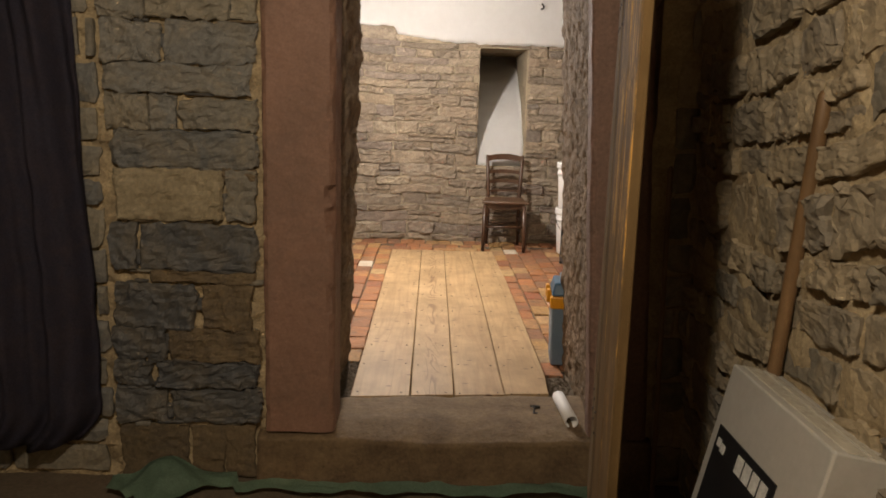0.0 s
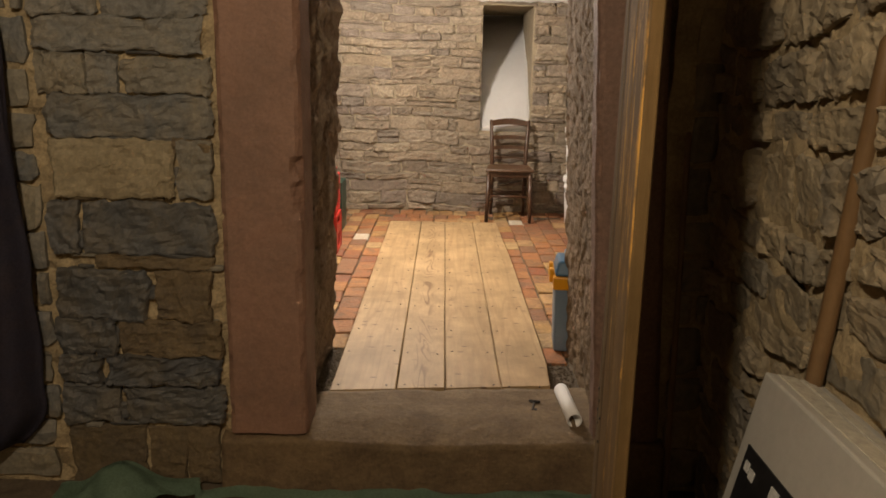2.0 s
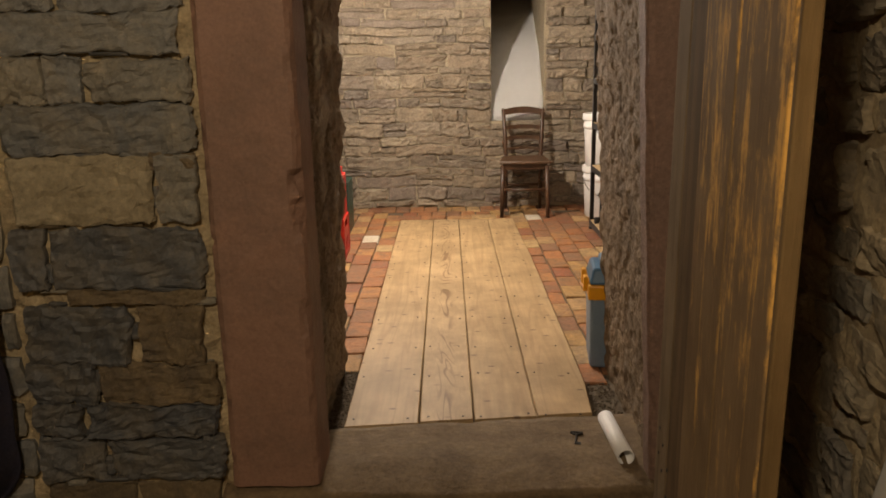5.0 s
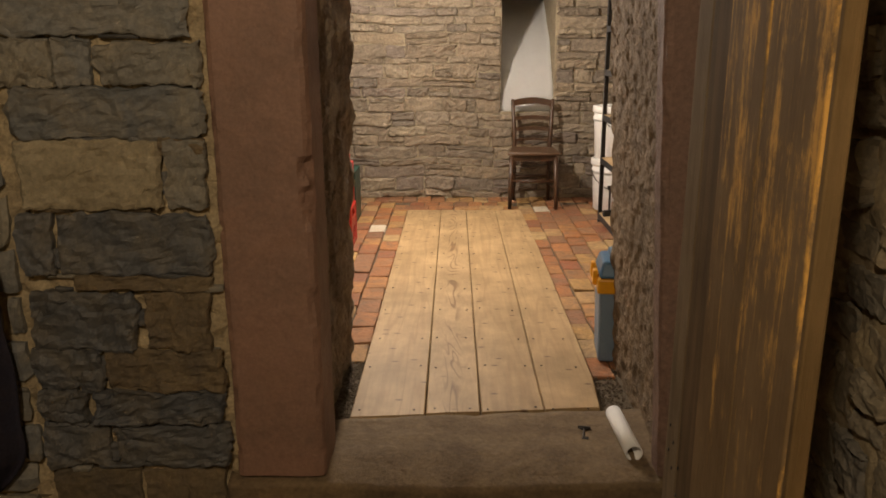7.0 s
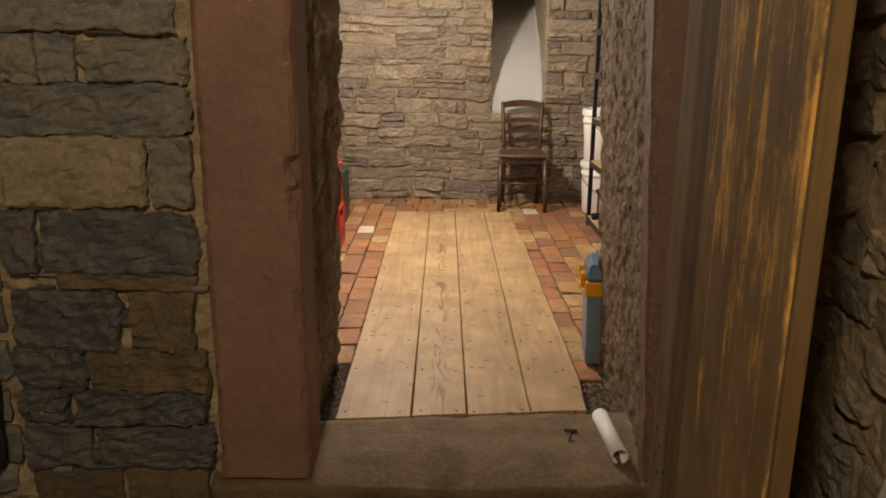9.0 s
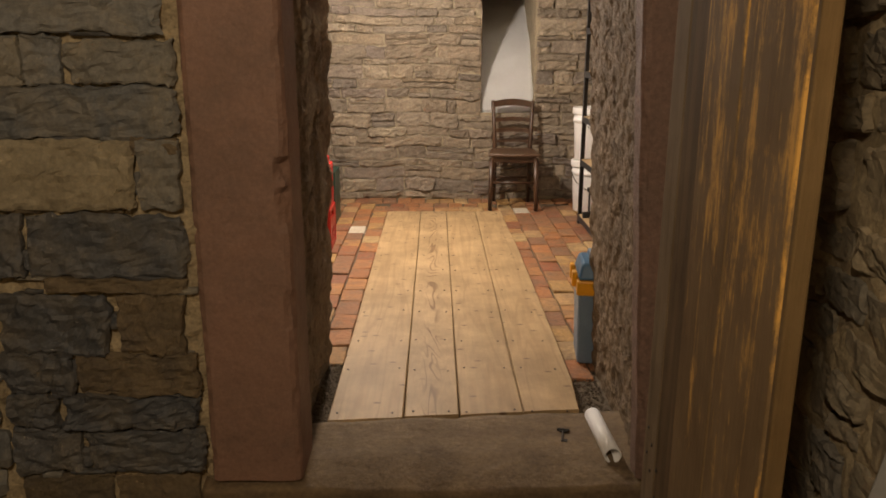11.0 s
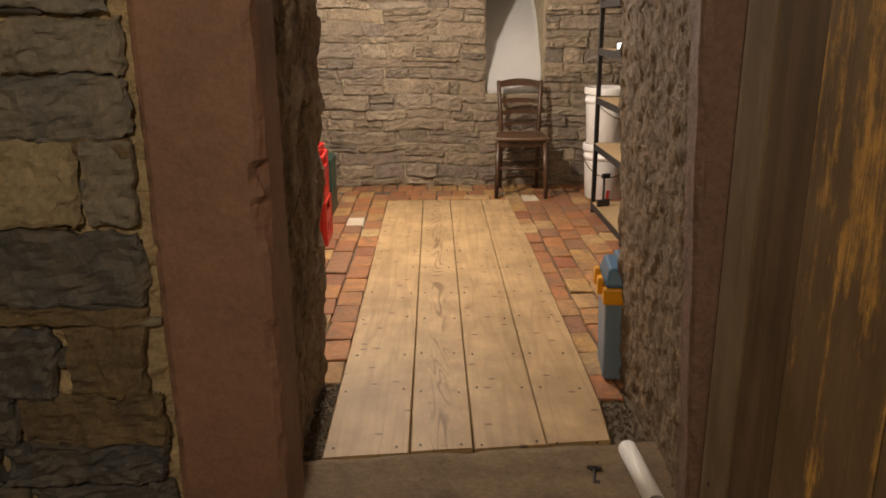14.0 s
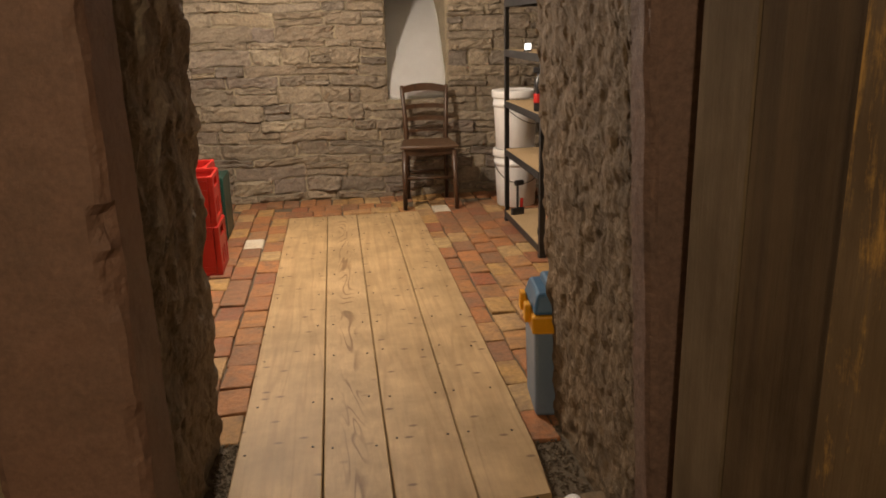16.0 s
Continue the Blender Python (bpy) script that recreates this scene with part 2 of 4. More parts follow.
M_PINE = timber("pine_plank", (0.455, 0.308, 0.158), (0.315, 0.195, 0.09), "Y", 40, 0.6, 0.9, bump=0.2, figured=0.42)
M_PINE_FIGURED = timber("figured_pine_plank", (0.465, 0.318, 0.168), (0.225, 0.128, 0.056), "Y", 85, 0.6, 0.4, bump=0.2, figured=0.95, pull=0.2, heart=-0.082)
M_DOOR = timber("old_door_wood", (0.118, 0.077, 0.04), (0.075, 0.049, 0.026), "Z", 16, 0.85, 0.0, bump=0.6)
M_DOORWORN = timber("worn_door_wood", (0.172, 0.112, 0.056), (0.112, 0.074, 0.038), "Z", 10, 0.8, 0.0, streak=(0.52, 0.285, 0.075), bump=0.7)
M_DOORGREY = timber("greyed_door_wood", (0.178, 0.128, 0.078), (0.12, 0.085, 0.051), "Z", 12, 0.85, 0.0, bump=0.6)

M_EDGE = timber("rubbed_door_edge", (0.15, 0.096, 0.043), (0.085, 0.055, 0.025), "Z", 30, 0.8, 0.0, bump=0.6)
M_CHAIR = timber("dark_stained_wood", (0.07, 0.033, 0.016), (0.034, 0.017, 0.01), "Z", 30, 0.36, 0.0, bump=0.12)
M_SEAT = surface("brown_seat", [(0.10, 0.052, 0.026)], (0.065, 0.035, 0.02), 20, 130, 0.5, 0.2, reach=0.003, speck=0.25)
M_HANDLE = timber("handle_wood", (0.20, 0.118, 0.055), (0.13, 0.075, 0.035), "Z", 25, 0.5, 0.0, bump=0.15)
M_LED = bpy.data.materials.new("lit_screen")
M_LED.use_nodes = True
M_LED.node_tree.nodes["Principled BSDF"].inputs["Emission Color"].default_value = (0.9, 0.95, 1.0, 1)
M_LED.node_tree.nodes["Principled BSDF"].inputs["Emission Strength"].default_value = 4.0


# ---- shapes ----
def finish(name, bm, mat, parent=None, smooth=False):
    bmesh.ops.recalc_face_normals(bm, faces=bm.faces)
    me = bpy.data.meshes.new(name)
    bm.to_mesh(me)
    bm.free()
    me.materials.append(mat)
    if smooth:
        for p in me.polygons:
            p.use_smooth = True
    ob = new(name, me)
    if parent:
        ob.parent = parent
    return ob


def block(bm, x0, x1, y0, y1, z0, z1, bevel=0.0, m=None):
    made = bmesh.ops.create_cube(bm, size=1.0)["verts"]
    place = Matrix.Translation(((x0 + x1) / 2, (y0 + y1) / 2, (z0 + z1) / 2)) @ Matrix.Diagonal((x1 - x0, y1 - y0, z1 - z0, 1))
    bmesh.ops.transform(bm, matrix=place, verts=made)
    if bevel:
        edges = list({e for v in made for e in v.link_edges})
        out = bmesh.ops.bevel(bm, geom=edges, offset=bevel, segments=2, affect="EDGES", profile=0.5)
        made = list({v for f in out["faces"] for v in f.verts} | {v for v in made if v.is_valid})
    if m:
        bmesh.ops.transform(bm, matrix=m, verts=made)
    return made


def box(name, x0, x1, y0, y1, z0, z1, mat, parent=None, bevel=0.004):
    bm = bmesh.new()
    block(bm, x0, x1, y0, y1, z0, z1, bevel)
    return finish(name, bm, mat, parent)


def rod(bm, a, b, r0, r1=None, sides=12):
    """A round bar from a to b, tapering from r0 to r1."""
    a, b = Vector(a), Vector(b)
    way = b - a
    made = bmesh.ops.create_cone(bm, cap_ends=True, segments=sides, radius1=r0, radius2=r0 if r1 is None else r1, depth=way.length)["verts"]
    turn = way.to_track_quat("Z", "Y").to_matrix().to_4x4()
    bmesh.ops.transform(bm, matrix=Matrix.Translation((a + b) / 2) @ turn, verts=made)
    return made


def tubeline(bm, points, radii, sides=12):
    """A bar with a round section swept through points."""
    rings = []
    points = [Vector(p) for p in points]
    for i, p in enumerate(points):
        way = (points[min(i + 1, len(points) - 1)] - points[max(i - 1, 0)]).normalized()
        side = way.cross(Vector((0.13, 0.99, 0.07))).normalized()
        up = side.cross(way)
        rings.append([bm.verts.new(p + radii[i] * (math.cos(a) * side + math.sin(a) * up)) for a in [2 * math.pi * k / sides for k in range(sides)]])
    for r, s in zip(rings, rings[1:]):
        for k in range(sides):
            bm.faces.new((r[k], r[(k + 1) % sides], s[(k + 1) % sides], s[k]))
    bm.faces.new(rings[0][::-1])
    bm.faces.new(rings[-1])


def lathe(bm, profile, sides=40, at=(0, 0, 0)):
    rings = []
    for r, z in profile:
        rings.append([bm.verts.new((at[0] + r * math.cos(2 * math.pi * k / sides), at[1] + r * math.sin(2 * math.pi * k / sides), at[2] + z)) for k in range(sides)])
    for r, s in zip(rings, rings[1:]):
        for k in range(sides):
            bm.faces.new((r[k], r[(k + 1) % sides], s[(k + 1) % sides], s[k]))
    bm.faces.new(rings[0][::-1])
    bm.faces.new(rings[-1])


def wobble(p, amp, scale, octaves=3):
    """A displacement for rough masonry, the same for the same place."""
    out = Vector((0, 0, 0))
    for k in range(octaves):
        out += noise.noise_vector(p * scale * 2 ** k) * amp / 1.8 ** k
    return out


def rough_box(name, x0, x1, y0, y1, z0, z1, mat, step=0.06, amp=0.012, scale=4.0, shape=None, parent=None, octaves=3):
    """A block of masonry with uneven faces."""
    lo, size = Vector((x0, y0, z0)), Vector((x1 - x0, y1 - y0, z1 - z0))
    n = [max(1, min(200, round(s / step))) for s in size]
    bm = bmesh.new()
    cache = {}

    def vert(i, j, k):
        if (i, j, k) not in cache:
            p = lo + Vector((size[0] * i / n[0], size[1] * j / n[1], size[2] * k / n[2]))
            p = p + wobble(p, amp, scale, octaves)
            cache[i, j, k] = bm.verts.new(shape(p) if shape else p)
        return cache[i, j, k]

    for axis in range(3):
        u, v = [a for a in range(3) if a != axis]
        for end in (0, n[axis]):
            for i in range(n[u]):
                for j in range(n[v]):
                    quad = []
                    for di, dj in ((0, 0), (1, 0), (1, 1), (0, 1)):
                        c = [0, 0, 0]
                        c[axis], c[u], c[v] = end, i + di, j + dj
                        quad.append(vert(*c))
                    bm.faces.new(quad)
    return finish(name, bm, mat, parent)


def stone(name, frame_of, u0, u1, v0, v1, proud, mat, parent, rnd, nu=7, nv=5, back=0.03, ragged=0.012):
    """One rough stone: an uneven face with worn edges, set in the wall at the place frame_of(u, v, w) gives."""
    bm = bmesh.new()
    seed = Vector((rnd.uniform(-50, 50), rnd.uniform(-50, 50), 0))
    lean, tip = rnd.uniform(-0.5, 0.5) * proud, rnd.uniform(-0.4, 0.6) * proud
    ragged = min(ragged, 0.16 * (v1 - v0), 0.12 * (u1 - u0))
    rows = []
    for j in range(nv + 1):
        row = []
        for i in range(nu + 1):
            a, b = i / nu, j / nv
            a2, b2 = 0.5 - 0.5 * math.cos(math.pi * a), 0.5 - 0.5 * math.cos(math.pi * b)
            a2, b2 = (a + a2) / 2, (b + b2) / 2
            u, v = u0 + (u1 - u0) * a2, v0 + (v1 - v0) * b2
            n = noise.noise_vector(Vector((u * 9, v * 9, 0)) + seed)
            m = noise.noise(Vector((u * 24, v * 38, 3)) + seed) + 0.4 * noise.noise(Vector((u * 60, v * 85, 3)) + seed)
            q = noise.noise_vector(Vector((u * 27, v * 27, 1)) + seed)
            q += 0.8 * noise.noise_vector(Vector((u * 65, v * 65, 1)) + seed)
            u += (n.x * 1.2 + q.x * 0.6) * ragged
            v += (n.y + q.y * 0.6) * ragged
            edge = min(min(a, 1 - a) * (u1 - u0), min(b, 1 - b) * (v1 - v0))
            fall = (0.85 if j == 0 else 0.55) if edge == 0 else 1.0
            if edge == 0 and (i in (0, nu)) and (j in (0, nv)):
                u += (0.5 - a) * ragged * rnd.uniform(0, 1.6)
                v += (0.5 - b) * ragged * rnd.uniform(0, 1.6)
                fall = 0.45
            w = proud * fall + (lean * (a - 0.5) + tip * (b - 0.5)) * fall + n.z * proud * 0.6 + m * proud * 0.42
            row.append(bm.verts.new(frame_of(u, v, w)))
        rows.append(row)
    for j in range(nv):
        for i in range(nu):
            bm.faces.new((rows[j][i], rows[j][i + 1], rows[j + 1][i + 1], rows[j + 1][i]))
    rim = [rows[0][i] for i in range(nu + 1)] + [rows[j][nu] for j in range(1, nv + 1)] + [rows[nv][i] for i in range(nu - 1, -1, -1)] + [rows[j][0] for j in range(nv - 1, 0, -1)]
    middle = frame_of((u0 + u1) / 2, (v0 + v1) / 2, 0)
    inward = (frame_of(u0, v0, -back) - frame_of(u0, v0, 0))
    deep = [bm.verts.new(v.co + inward + (middle - v.co) * 0.05) for v in rim]
    for k in range(len(rim)):
        bm.faces.new((rim[k], deep[k], deep[(k + 1) % len(rim)], rim[(k + 1) % len(rim)]))
    ob = finish(name, bm, mat, parent, smooth=False)
    return ob


def courses(rnd, u0, u1, v0, v1, heights, lengths, gap):
    """Stones of random length in courses of random height, joints off one another."""
    out = []
    v = v0
    while v < v1 - 0.03:
        h = min(rnd.uniform(*heights), v1 - v)
        if v1 - v - h < heights[0] * 0.6:
            h = v1 - v
        u = u0 - rnd.uniform(0, lengths[0])
        while u < u1:
            w = rnd.uniform(*lengths) * (0.5 if rnd.random() < 0.18 else 1.0)
            a, b = max(u, u0), min(u + w, u1)
            if b - a > 0.05:
                if h > heights[0] * 1.6 and rnd.random() < 0.16:
                    cut = h * rnd.uniform(0.4, 0.6)
                    out.append((a + gap / 2, b - gap / 2, v + gap / 2, v + cut - gap / 2))
                    out.append((a + gap / 2, b - gap / 2, v + cut + gap / 2, v + h - gap / 2))
                else:
                    out.append((a + gap / 2, b - gap / 2, v + gap / 2, v + h - gap / 2))
            u += w
        v += h
    return out


# ---- large structure ----
FLOOR, GROUND = -0.03, -0.22
LEFT, RIGHT, BACK = -1.30, 1.58, 4.40

ground = rough_box("ground", -2.2, 1.6, -5.2, -0.1, -0.5, GROUND, M_EARTH, 0.09, 0.012, 3)
tagged(ground, "bare earth cellar floor, dark and uneven", "floor", kind="structure")
bed = rough_box("floor", LEFT - 0.3, RIGHT + 0.3, -0.06, BACK + 0.3, -0.3, -0.046, M_EARTH, 0.08, 0.004, 9)
tagged(bed, "brick-paved cellar floor bedded in grey grit", "floor", kind="structure")

# the thick wall with the doorway
wall_left = rough_box("wall_doorway_left", -2.2, -0.74, -0.346, 0.6, -0.5, 2.05, M_MORTAR, 0.018, 0.018, 16)
tagged(wall_left, "cellar wall of grey and buff stones in sandy mortar", "wall", kind="structure")


def lean_left(p):
    if p.x > -0.7:
        p.x -= 0.04 * max(0.0, min(1.0, (-0.06 - p.y) / 0.05))
        p.x += 0.05 * (p.z / 1.8) - 0.02 * max(0.0, 0.5 - p.z)
    return p


def lean_right(p):
    if p.x < 0.8:
        p.x += -0.055 * min(p.z, 2.1) - 0.03 * max(0.0, min(1.0, (0.1 - p.y) / 0.4))
    return p


reveal_left = rough_box("wall_reveal_left", -0.76, -0.523, -0.19, 0.615, -0.4, 2.05, M_REVEAL, 0.016, 0.024, 9, lean_left, octaves=5)
tagged(reveal_left, "rough stone reveal beside the doorway", "wall", kind="structure")
reveal_right = rough_box("wall_reveal_right", 0.612, 1.0, -0.285, 0.60, -0.4, 2.05, M_REVEAL_BROWN_DIM, 0.0125, 0.012, 17, lean_right, octaves=3)
tagged(reveal_right, "roughly hewn stone reveal beside the doorway", "wall", kind="structure")
wall_front_right = rough_box("wall_doorway_right", 0.74, 1.9, -0.34, 0.6, -0.5, 2.05, M_MORTAR, 0.06, 0.012, 5)
tagged(wall_front_right, "dark mortared stone wall behind the door", "wall", kind="structure")
lintel = rough_box("wall_over_doorway", -2.2, 1.9, -0.36, 0.6, 2.05, 2.75, M_MORTAR, 0.1, 0.012, 4)
tagged(lintel, "stone wall over the doorway", "wall", kind="structure")

# back room walls and vault
NX0, NX1, NZ0, NZ1 = 0.335, 0.80, 0.735, 1.875
wall_back = new("wall_back")
tagged(wall_back, "rough coursed wall of buff stones with a niche", "wall", kind="structure")
for a, b, c, d in ((LEFT - 0.3, NX0, -0.3, 2.85), (NX1, RIGHT + 0.3, -0.3, 2.85), (NX0, NX1, -0.3, NZ0), (NX0, NX1, NZ1, 2.85)):
    rough_box("masonry", a, b, BACK + 0.002, BACK + 1.42, c, d, M_MORTAR_PALE, 0.07, 0.006, 7, parent=wall_back)
# sloping plastered back of the niche
bm = bmesh.new()
deep = lambda z: 0.03 + 1.22 * max(0.0, (z - NZ0) / (NZ1 - NZ0)) ** 1.7
grid = [[bm.verts.new((NX0 - 0.02 + (NX1 - NX0 + 0.04) * i / 10, BACK + deep(z) + 0.006 * noise.noise(Vector((i * 0.7, k * 0.7, 2))), z)) for i in range(11)] for k, z in enumerate([NZ0 - 0.02 + (NZ1 - NZ0 + 0.04) * q / 20 for q in range(21)])]
for r, s in zip(grid, grid[1:]):
    for i in range(10):
        bm.faces.new((r[i], r[i + 1], s[i + 1], s[i]))
bmesh.ops.solidify(bm, geom=bm.faces[:], thickness=-0.05)
finish("niche_plaster", bm, M_PLASTER, wall_back, True)

for nm, x0, x1, words in (("wall_west", LEFT - 0.3, LEFT, "rough buff stone side wall"), ("wall_east", RIGHT, RIGHT + 0.3, "rough buff stone side wall")):
    tagged(rough_box(nm, x0, x1, 0.6, BACK + 0.2, -0.3, 2.3, M_BUFF, 0.06, 0.02, 4), words, "wall", kind="structure")

# barrel vault of white plaster over the back room
bm = bmesh.new()
rings = []
for j in range(25):
    y = 0.5 + (BACK + 0.2 - 0.5) * j / 24
    ring = []
    for i in range(25):
        a = math.pi * i / 24
        p = Vector((0.14 - 1.56 * math.cos(a), y, 1.95 + 0.75 * math.sin(a)))
        ring.append(bm.verts.new(p + wobble(p, 0.012, 1.7)))
    rings.append(ring)
for r, s in zip(rings, rings[1:]):
    for i in range(24):
        bm.faces.new((r[i], r[i + 1], s[i + 1], s[i]))
bmesh.ops.solidify(bm, geom=bm.faces[:], thickness=-0.12)
tagged(finish("ceiling_vault", bm, M_PLASTER, None, True), "white plastered vaulted ceiling", "ceiling", kind="structure")

# white plaster on the upper part of the back wall, with a ragged lower edge
bm = bmesh.new()
low = []
for i in range(81):
    x = LEFT + (RIGHT - LEFT) * i / 80
    z = 2.055 if x < -0.5 else 1.985 - 0.07 * min(1, (x + 0.5) / 0.55)
    if x > 0.30:
        z = 1.905
    low.append((x, z + 0.016 * noise.noise(Vector((x * 14, 0, 0))) + 0.008 * noise.noise(Vector((x * 40, 5, 0)))))
cols = []
for x, z in low:
    col = []
    for k in range(14):
        zz = z + (2.82 - z) * (k / 13) ** 1.3
        y = BACK - 0.066 - 0.010 * noise.noise(Vector((x * 3, zz * 3, 8))) + (0.02 if k == 0 else 0.0)
        col.append(bm.verts.new((x, y, zz)))
    cols.append(col)
for r, s in zip(cols, cols[1:]):
    for k in range(13):
        bm.faces.new((r[k], s[k], s[k + 1], r[k + 1]))
bmesh.ops.solidify(bm, geom=bm.faces[:], thickness=-0.05)
finish("upper_plaster", bm, M_PLASTER, wall_back, True)

# front cellar: side walls, end wall, ceiling
def lean_side(p):
    p.x += -0.035 * p.z + 0.03 * (p.y + 0.35)
    return p


wall_side = rough_box("wall_cellar_right", 0.95, 1.3, -5.2, -0.3, -0.5, 2.5, M_MORTAR, 0.04, 0.02, 7, lean_side)
tagged(wall_side, "rubble stone side wall smeared with sandy mortar", "wall", kind="structure")
tagged(rough_box("wall_cellar_left", -2.4, -2.0, -5.2, -0.3, -0.5, 2.5, M_RUBBLE, 0.12, 0.03, 3), "dark rubble stone wall", "wall", kind="structure")
tagged(rough_box("wall_cellar_end", -2.4, 1.4, -5.5, -5.1, -0.5, 2.5, M_RUBBLE, 0.12, 0.03, 3), "dark rubble stone end wall", "wall", kind="structure")
tagged(rough_box("ceiling_cellar", -2.4, 1.4, -5.5, -0.3, 2.35, 2.6, M_RUBBLE, 0.15, 0.02, 3), "low stone cellar ceiling", "ceiling", kind="structure")

# door jambs and threshold
def worn_post(name, x0, x1, y0, y1, z0, z1, seed, chips, mat, lean=0.0):
    """A dressed stone post with worn arrises and a few chips broken out of its inner front edge."""
    def wear(p):
        lift = Vector((seed * 7.3, 0, 0))
        for ex, sx in ((x0, 1), (x1, -1)):
            d = abs(p.x - ex) + abs(p.y - y0)
            bite = 0.007 + 0.007 * max(0, noise.noise(Vector((seed, 7, p.z * 6)))) + 0.010 * max(0, noise.noise(Vector((seed, ex, p.z * 17))))
            reach = 0.022
            if sx < 0:
                for z, up, down, depth in chips:
                    q = (p.z - z) / (up if p.z > z else down)
                    if abs(q) < 1:
                        bite += depth * (1 - abs(q))
                        reach = max(reach, 0.03 + depth * 0.6)
            k = max(0.0, 1 - d / reach)
            p.x += sx * bite * k * (1 + 0.3 * noise.noise(p * 60 + lift))
            p.y += bite * k
        p.x += lean * p.z
        return p
    return rough_box(name, x0, x1, y0, y1, z0, z1, mat, 0.0105, 0.0028, 9, wear)


jamb = worn_post("door_jamb_1", -0.757, -0.478, -0.372, -0.17, -0.004, 2.1, 1.0, ((0.98, 0.022, 0.06, 0.022), (0.90, 0.025, 0.05, 0.018), (0.84, 0.05, 0.05, 0.012), (0.55, 0.06, 0.06, 0.006), (1.3, 0.05, 0.05, 0.006)), M_JAMB)
tagged(jamb, "red-painted stone door jamb with chipped edge", "door jamb", kind="structure")
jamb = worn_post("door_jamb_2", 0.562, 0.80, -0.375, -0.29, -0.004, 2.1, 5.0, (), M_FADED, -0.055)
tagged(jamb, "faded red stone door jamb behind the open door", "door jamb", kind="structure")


def sill_wear(p):
    if p.y > -0.1:
        p.y += (0.012 + 0.09 * max(-0.05, min(0.95, p.x + 0.457))) * (p.y + 0.1) / 0.1
    if p.z > -0.29:
        hold = min(1.0, max(0.0, (p.z + 0.29) / 0.24))
        front = min(1.0, max(0.0, (-0.22 - p.y) / 0.16))
        p.z -= hold * (0.024 * math.exp(-((p.x + 0.05) / 0.36) ** 2) * front + 0.02 * front ** 3)
    return p


sill = rough_box("threshold", -0.79, 0.82, -0.385, -0.004, -0.3, 0.0, M_SILL, 0.018, 0.006, 6, sill_wear)
for p in sill.data.polygons:
    p.use_smooth = True
tagged(sill, "worn brown sandstone threshold step", "threshold", kind="structure")


# ---- the front cellar's things ----
def door_leaf():
    base = new("door_leaf")
    base.matrix_basis = Matrix.Translation((0.541, -0.487, 0)) @ Matrix.Rotation(math.atan2(-0.252, 1.303), 4, "Z")
    tagged(base, "open old plank door, brown wood with paint worn away", "door")
    # local: the leaf runs along -y, its seen face looks to -x
    edges = (0.0, 0.275, 0.58, 0.94, 1.262)
    for k, (a, b) in enumerate(zip(edges, edges[1:])):
        bm = bmesh.new()
        block(bm, (0.0, 0.003, -0.004, -0.002)[k], 0.021, -b + 0.002, -a - 0.001, -0.15, 1.98, 0.004)
        finish("plank", bm, (M_DOORGREY, M_DOOR, M_DOORWORN, M_DOORWORN)[k], base)
    bm = bmesh.new()
    block(bm, 0.001, 0.022, -1.278, -1.2625, -0.15, 1.98, 0.003)
    finish("edge_strip", bm, M_EDGE, base)
    for z in (0.25, 1.62):
        bm = bmesh.new()
        block(bm, 0.0215, 0.05, -1.18, -0.06, z - 0.07, z + 0.07, 0.006)
        finish("ledge", bm, M_DOOR, base)
    bm = bmesh.new()
    for z in (0.25, 1.62):
        for a in (0.1, 0.2, 0.33, 0.53, 0.68, 0.86, 1.0, 1.15):
            for d in (-0.035, 0.04):
                bmesh.ops.create_icosphere(bm, subdivisions=1, radius=0.006, matrix=Matrix.Translation((-0.001, -a, z + d)) @ Matrix.Diagonal((0.5, 1, 1, 1)))
    tagged(finish("nails", bm, M_IRON, base), "rusty nail heads", kind="stuff")
    return base


door_leaf()


def carton():
    base = new("carton")
    base.matrix_basis = Matrix.Translation((0.575, -1.255, GROUND)) @ Matrix.Rotation(radians(12), 4, "Y")
    tagged(base, "white taped carton leaning against the stone wall", "box")
    bm = bmesh.new()
    block(bm, 0, 0.14, -0.56, 0, 0.0, 0.865, 0.006)
    for v in bm.verts:
        v.co += wobble(v.co, 0.004, 6)
    finish("body", bm, M_CARTON, base)
    bm = bmesh.new()
    block(bm, -0.004, -0.001, -0.40, -0.045, 0.28, 0.70, 0.0)
    finish("label", bm, M_LABEL, base)
    for a, b, c, d in ((0.062, 0.085, 0.645, 0.668), (0.09, 0.115, 0.638, 0.662), (0.195, 0.232, 0.63, 0.678), (0.242, 0.279, 0.63, 0.678), (0.289, 0.326, 0.63, 0.678), (0.336, 0.373, 0.63, 0.678), (0.10, 0.16, 0.33, 0.38), (0.20, 0.23, 0.33, 0.38)):
        box("print", -0.006, -0.0042, -b, -a, c, d, M_PAPER, base, 0.0)
    for a, b in ((0.028, 0.075), (0.085, 0.11)):
        box("tape", a, b, -0.555, -0.004, 0.8665, 0.869, M_TAPE, base, 0.0)
    return base


carton()


def handle_pole(name, a, b, r, words, mat):
    bm = bmesh.new()
    a, b = Vector(a), Vector(b)
    n = 12
    pts = [a.lerp(b, k / n) for k in range(n + 1)]
    tubeline(bm, [a - (b - a).normalized() * 0.0] + pts[1:] + [b + (b - a).normalized() * 0.012, b + (b - a).normalized() * 0.017], [r] * n + [r * 1.02, r * 0.8, r * 0.4], 16)
    return tagged(finish(name, bm, mat, None, True), words, "tool handle")


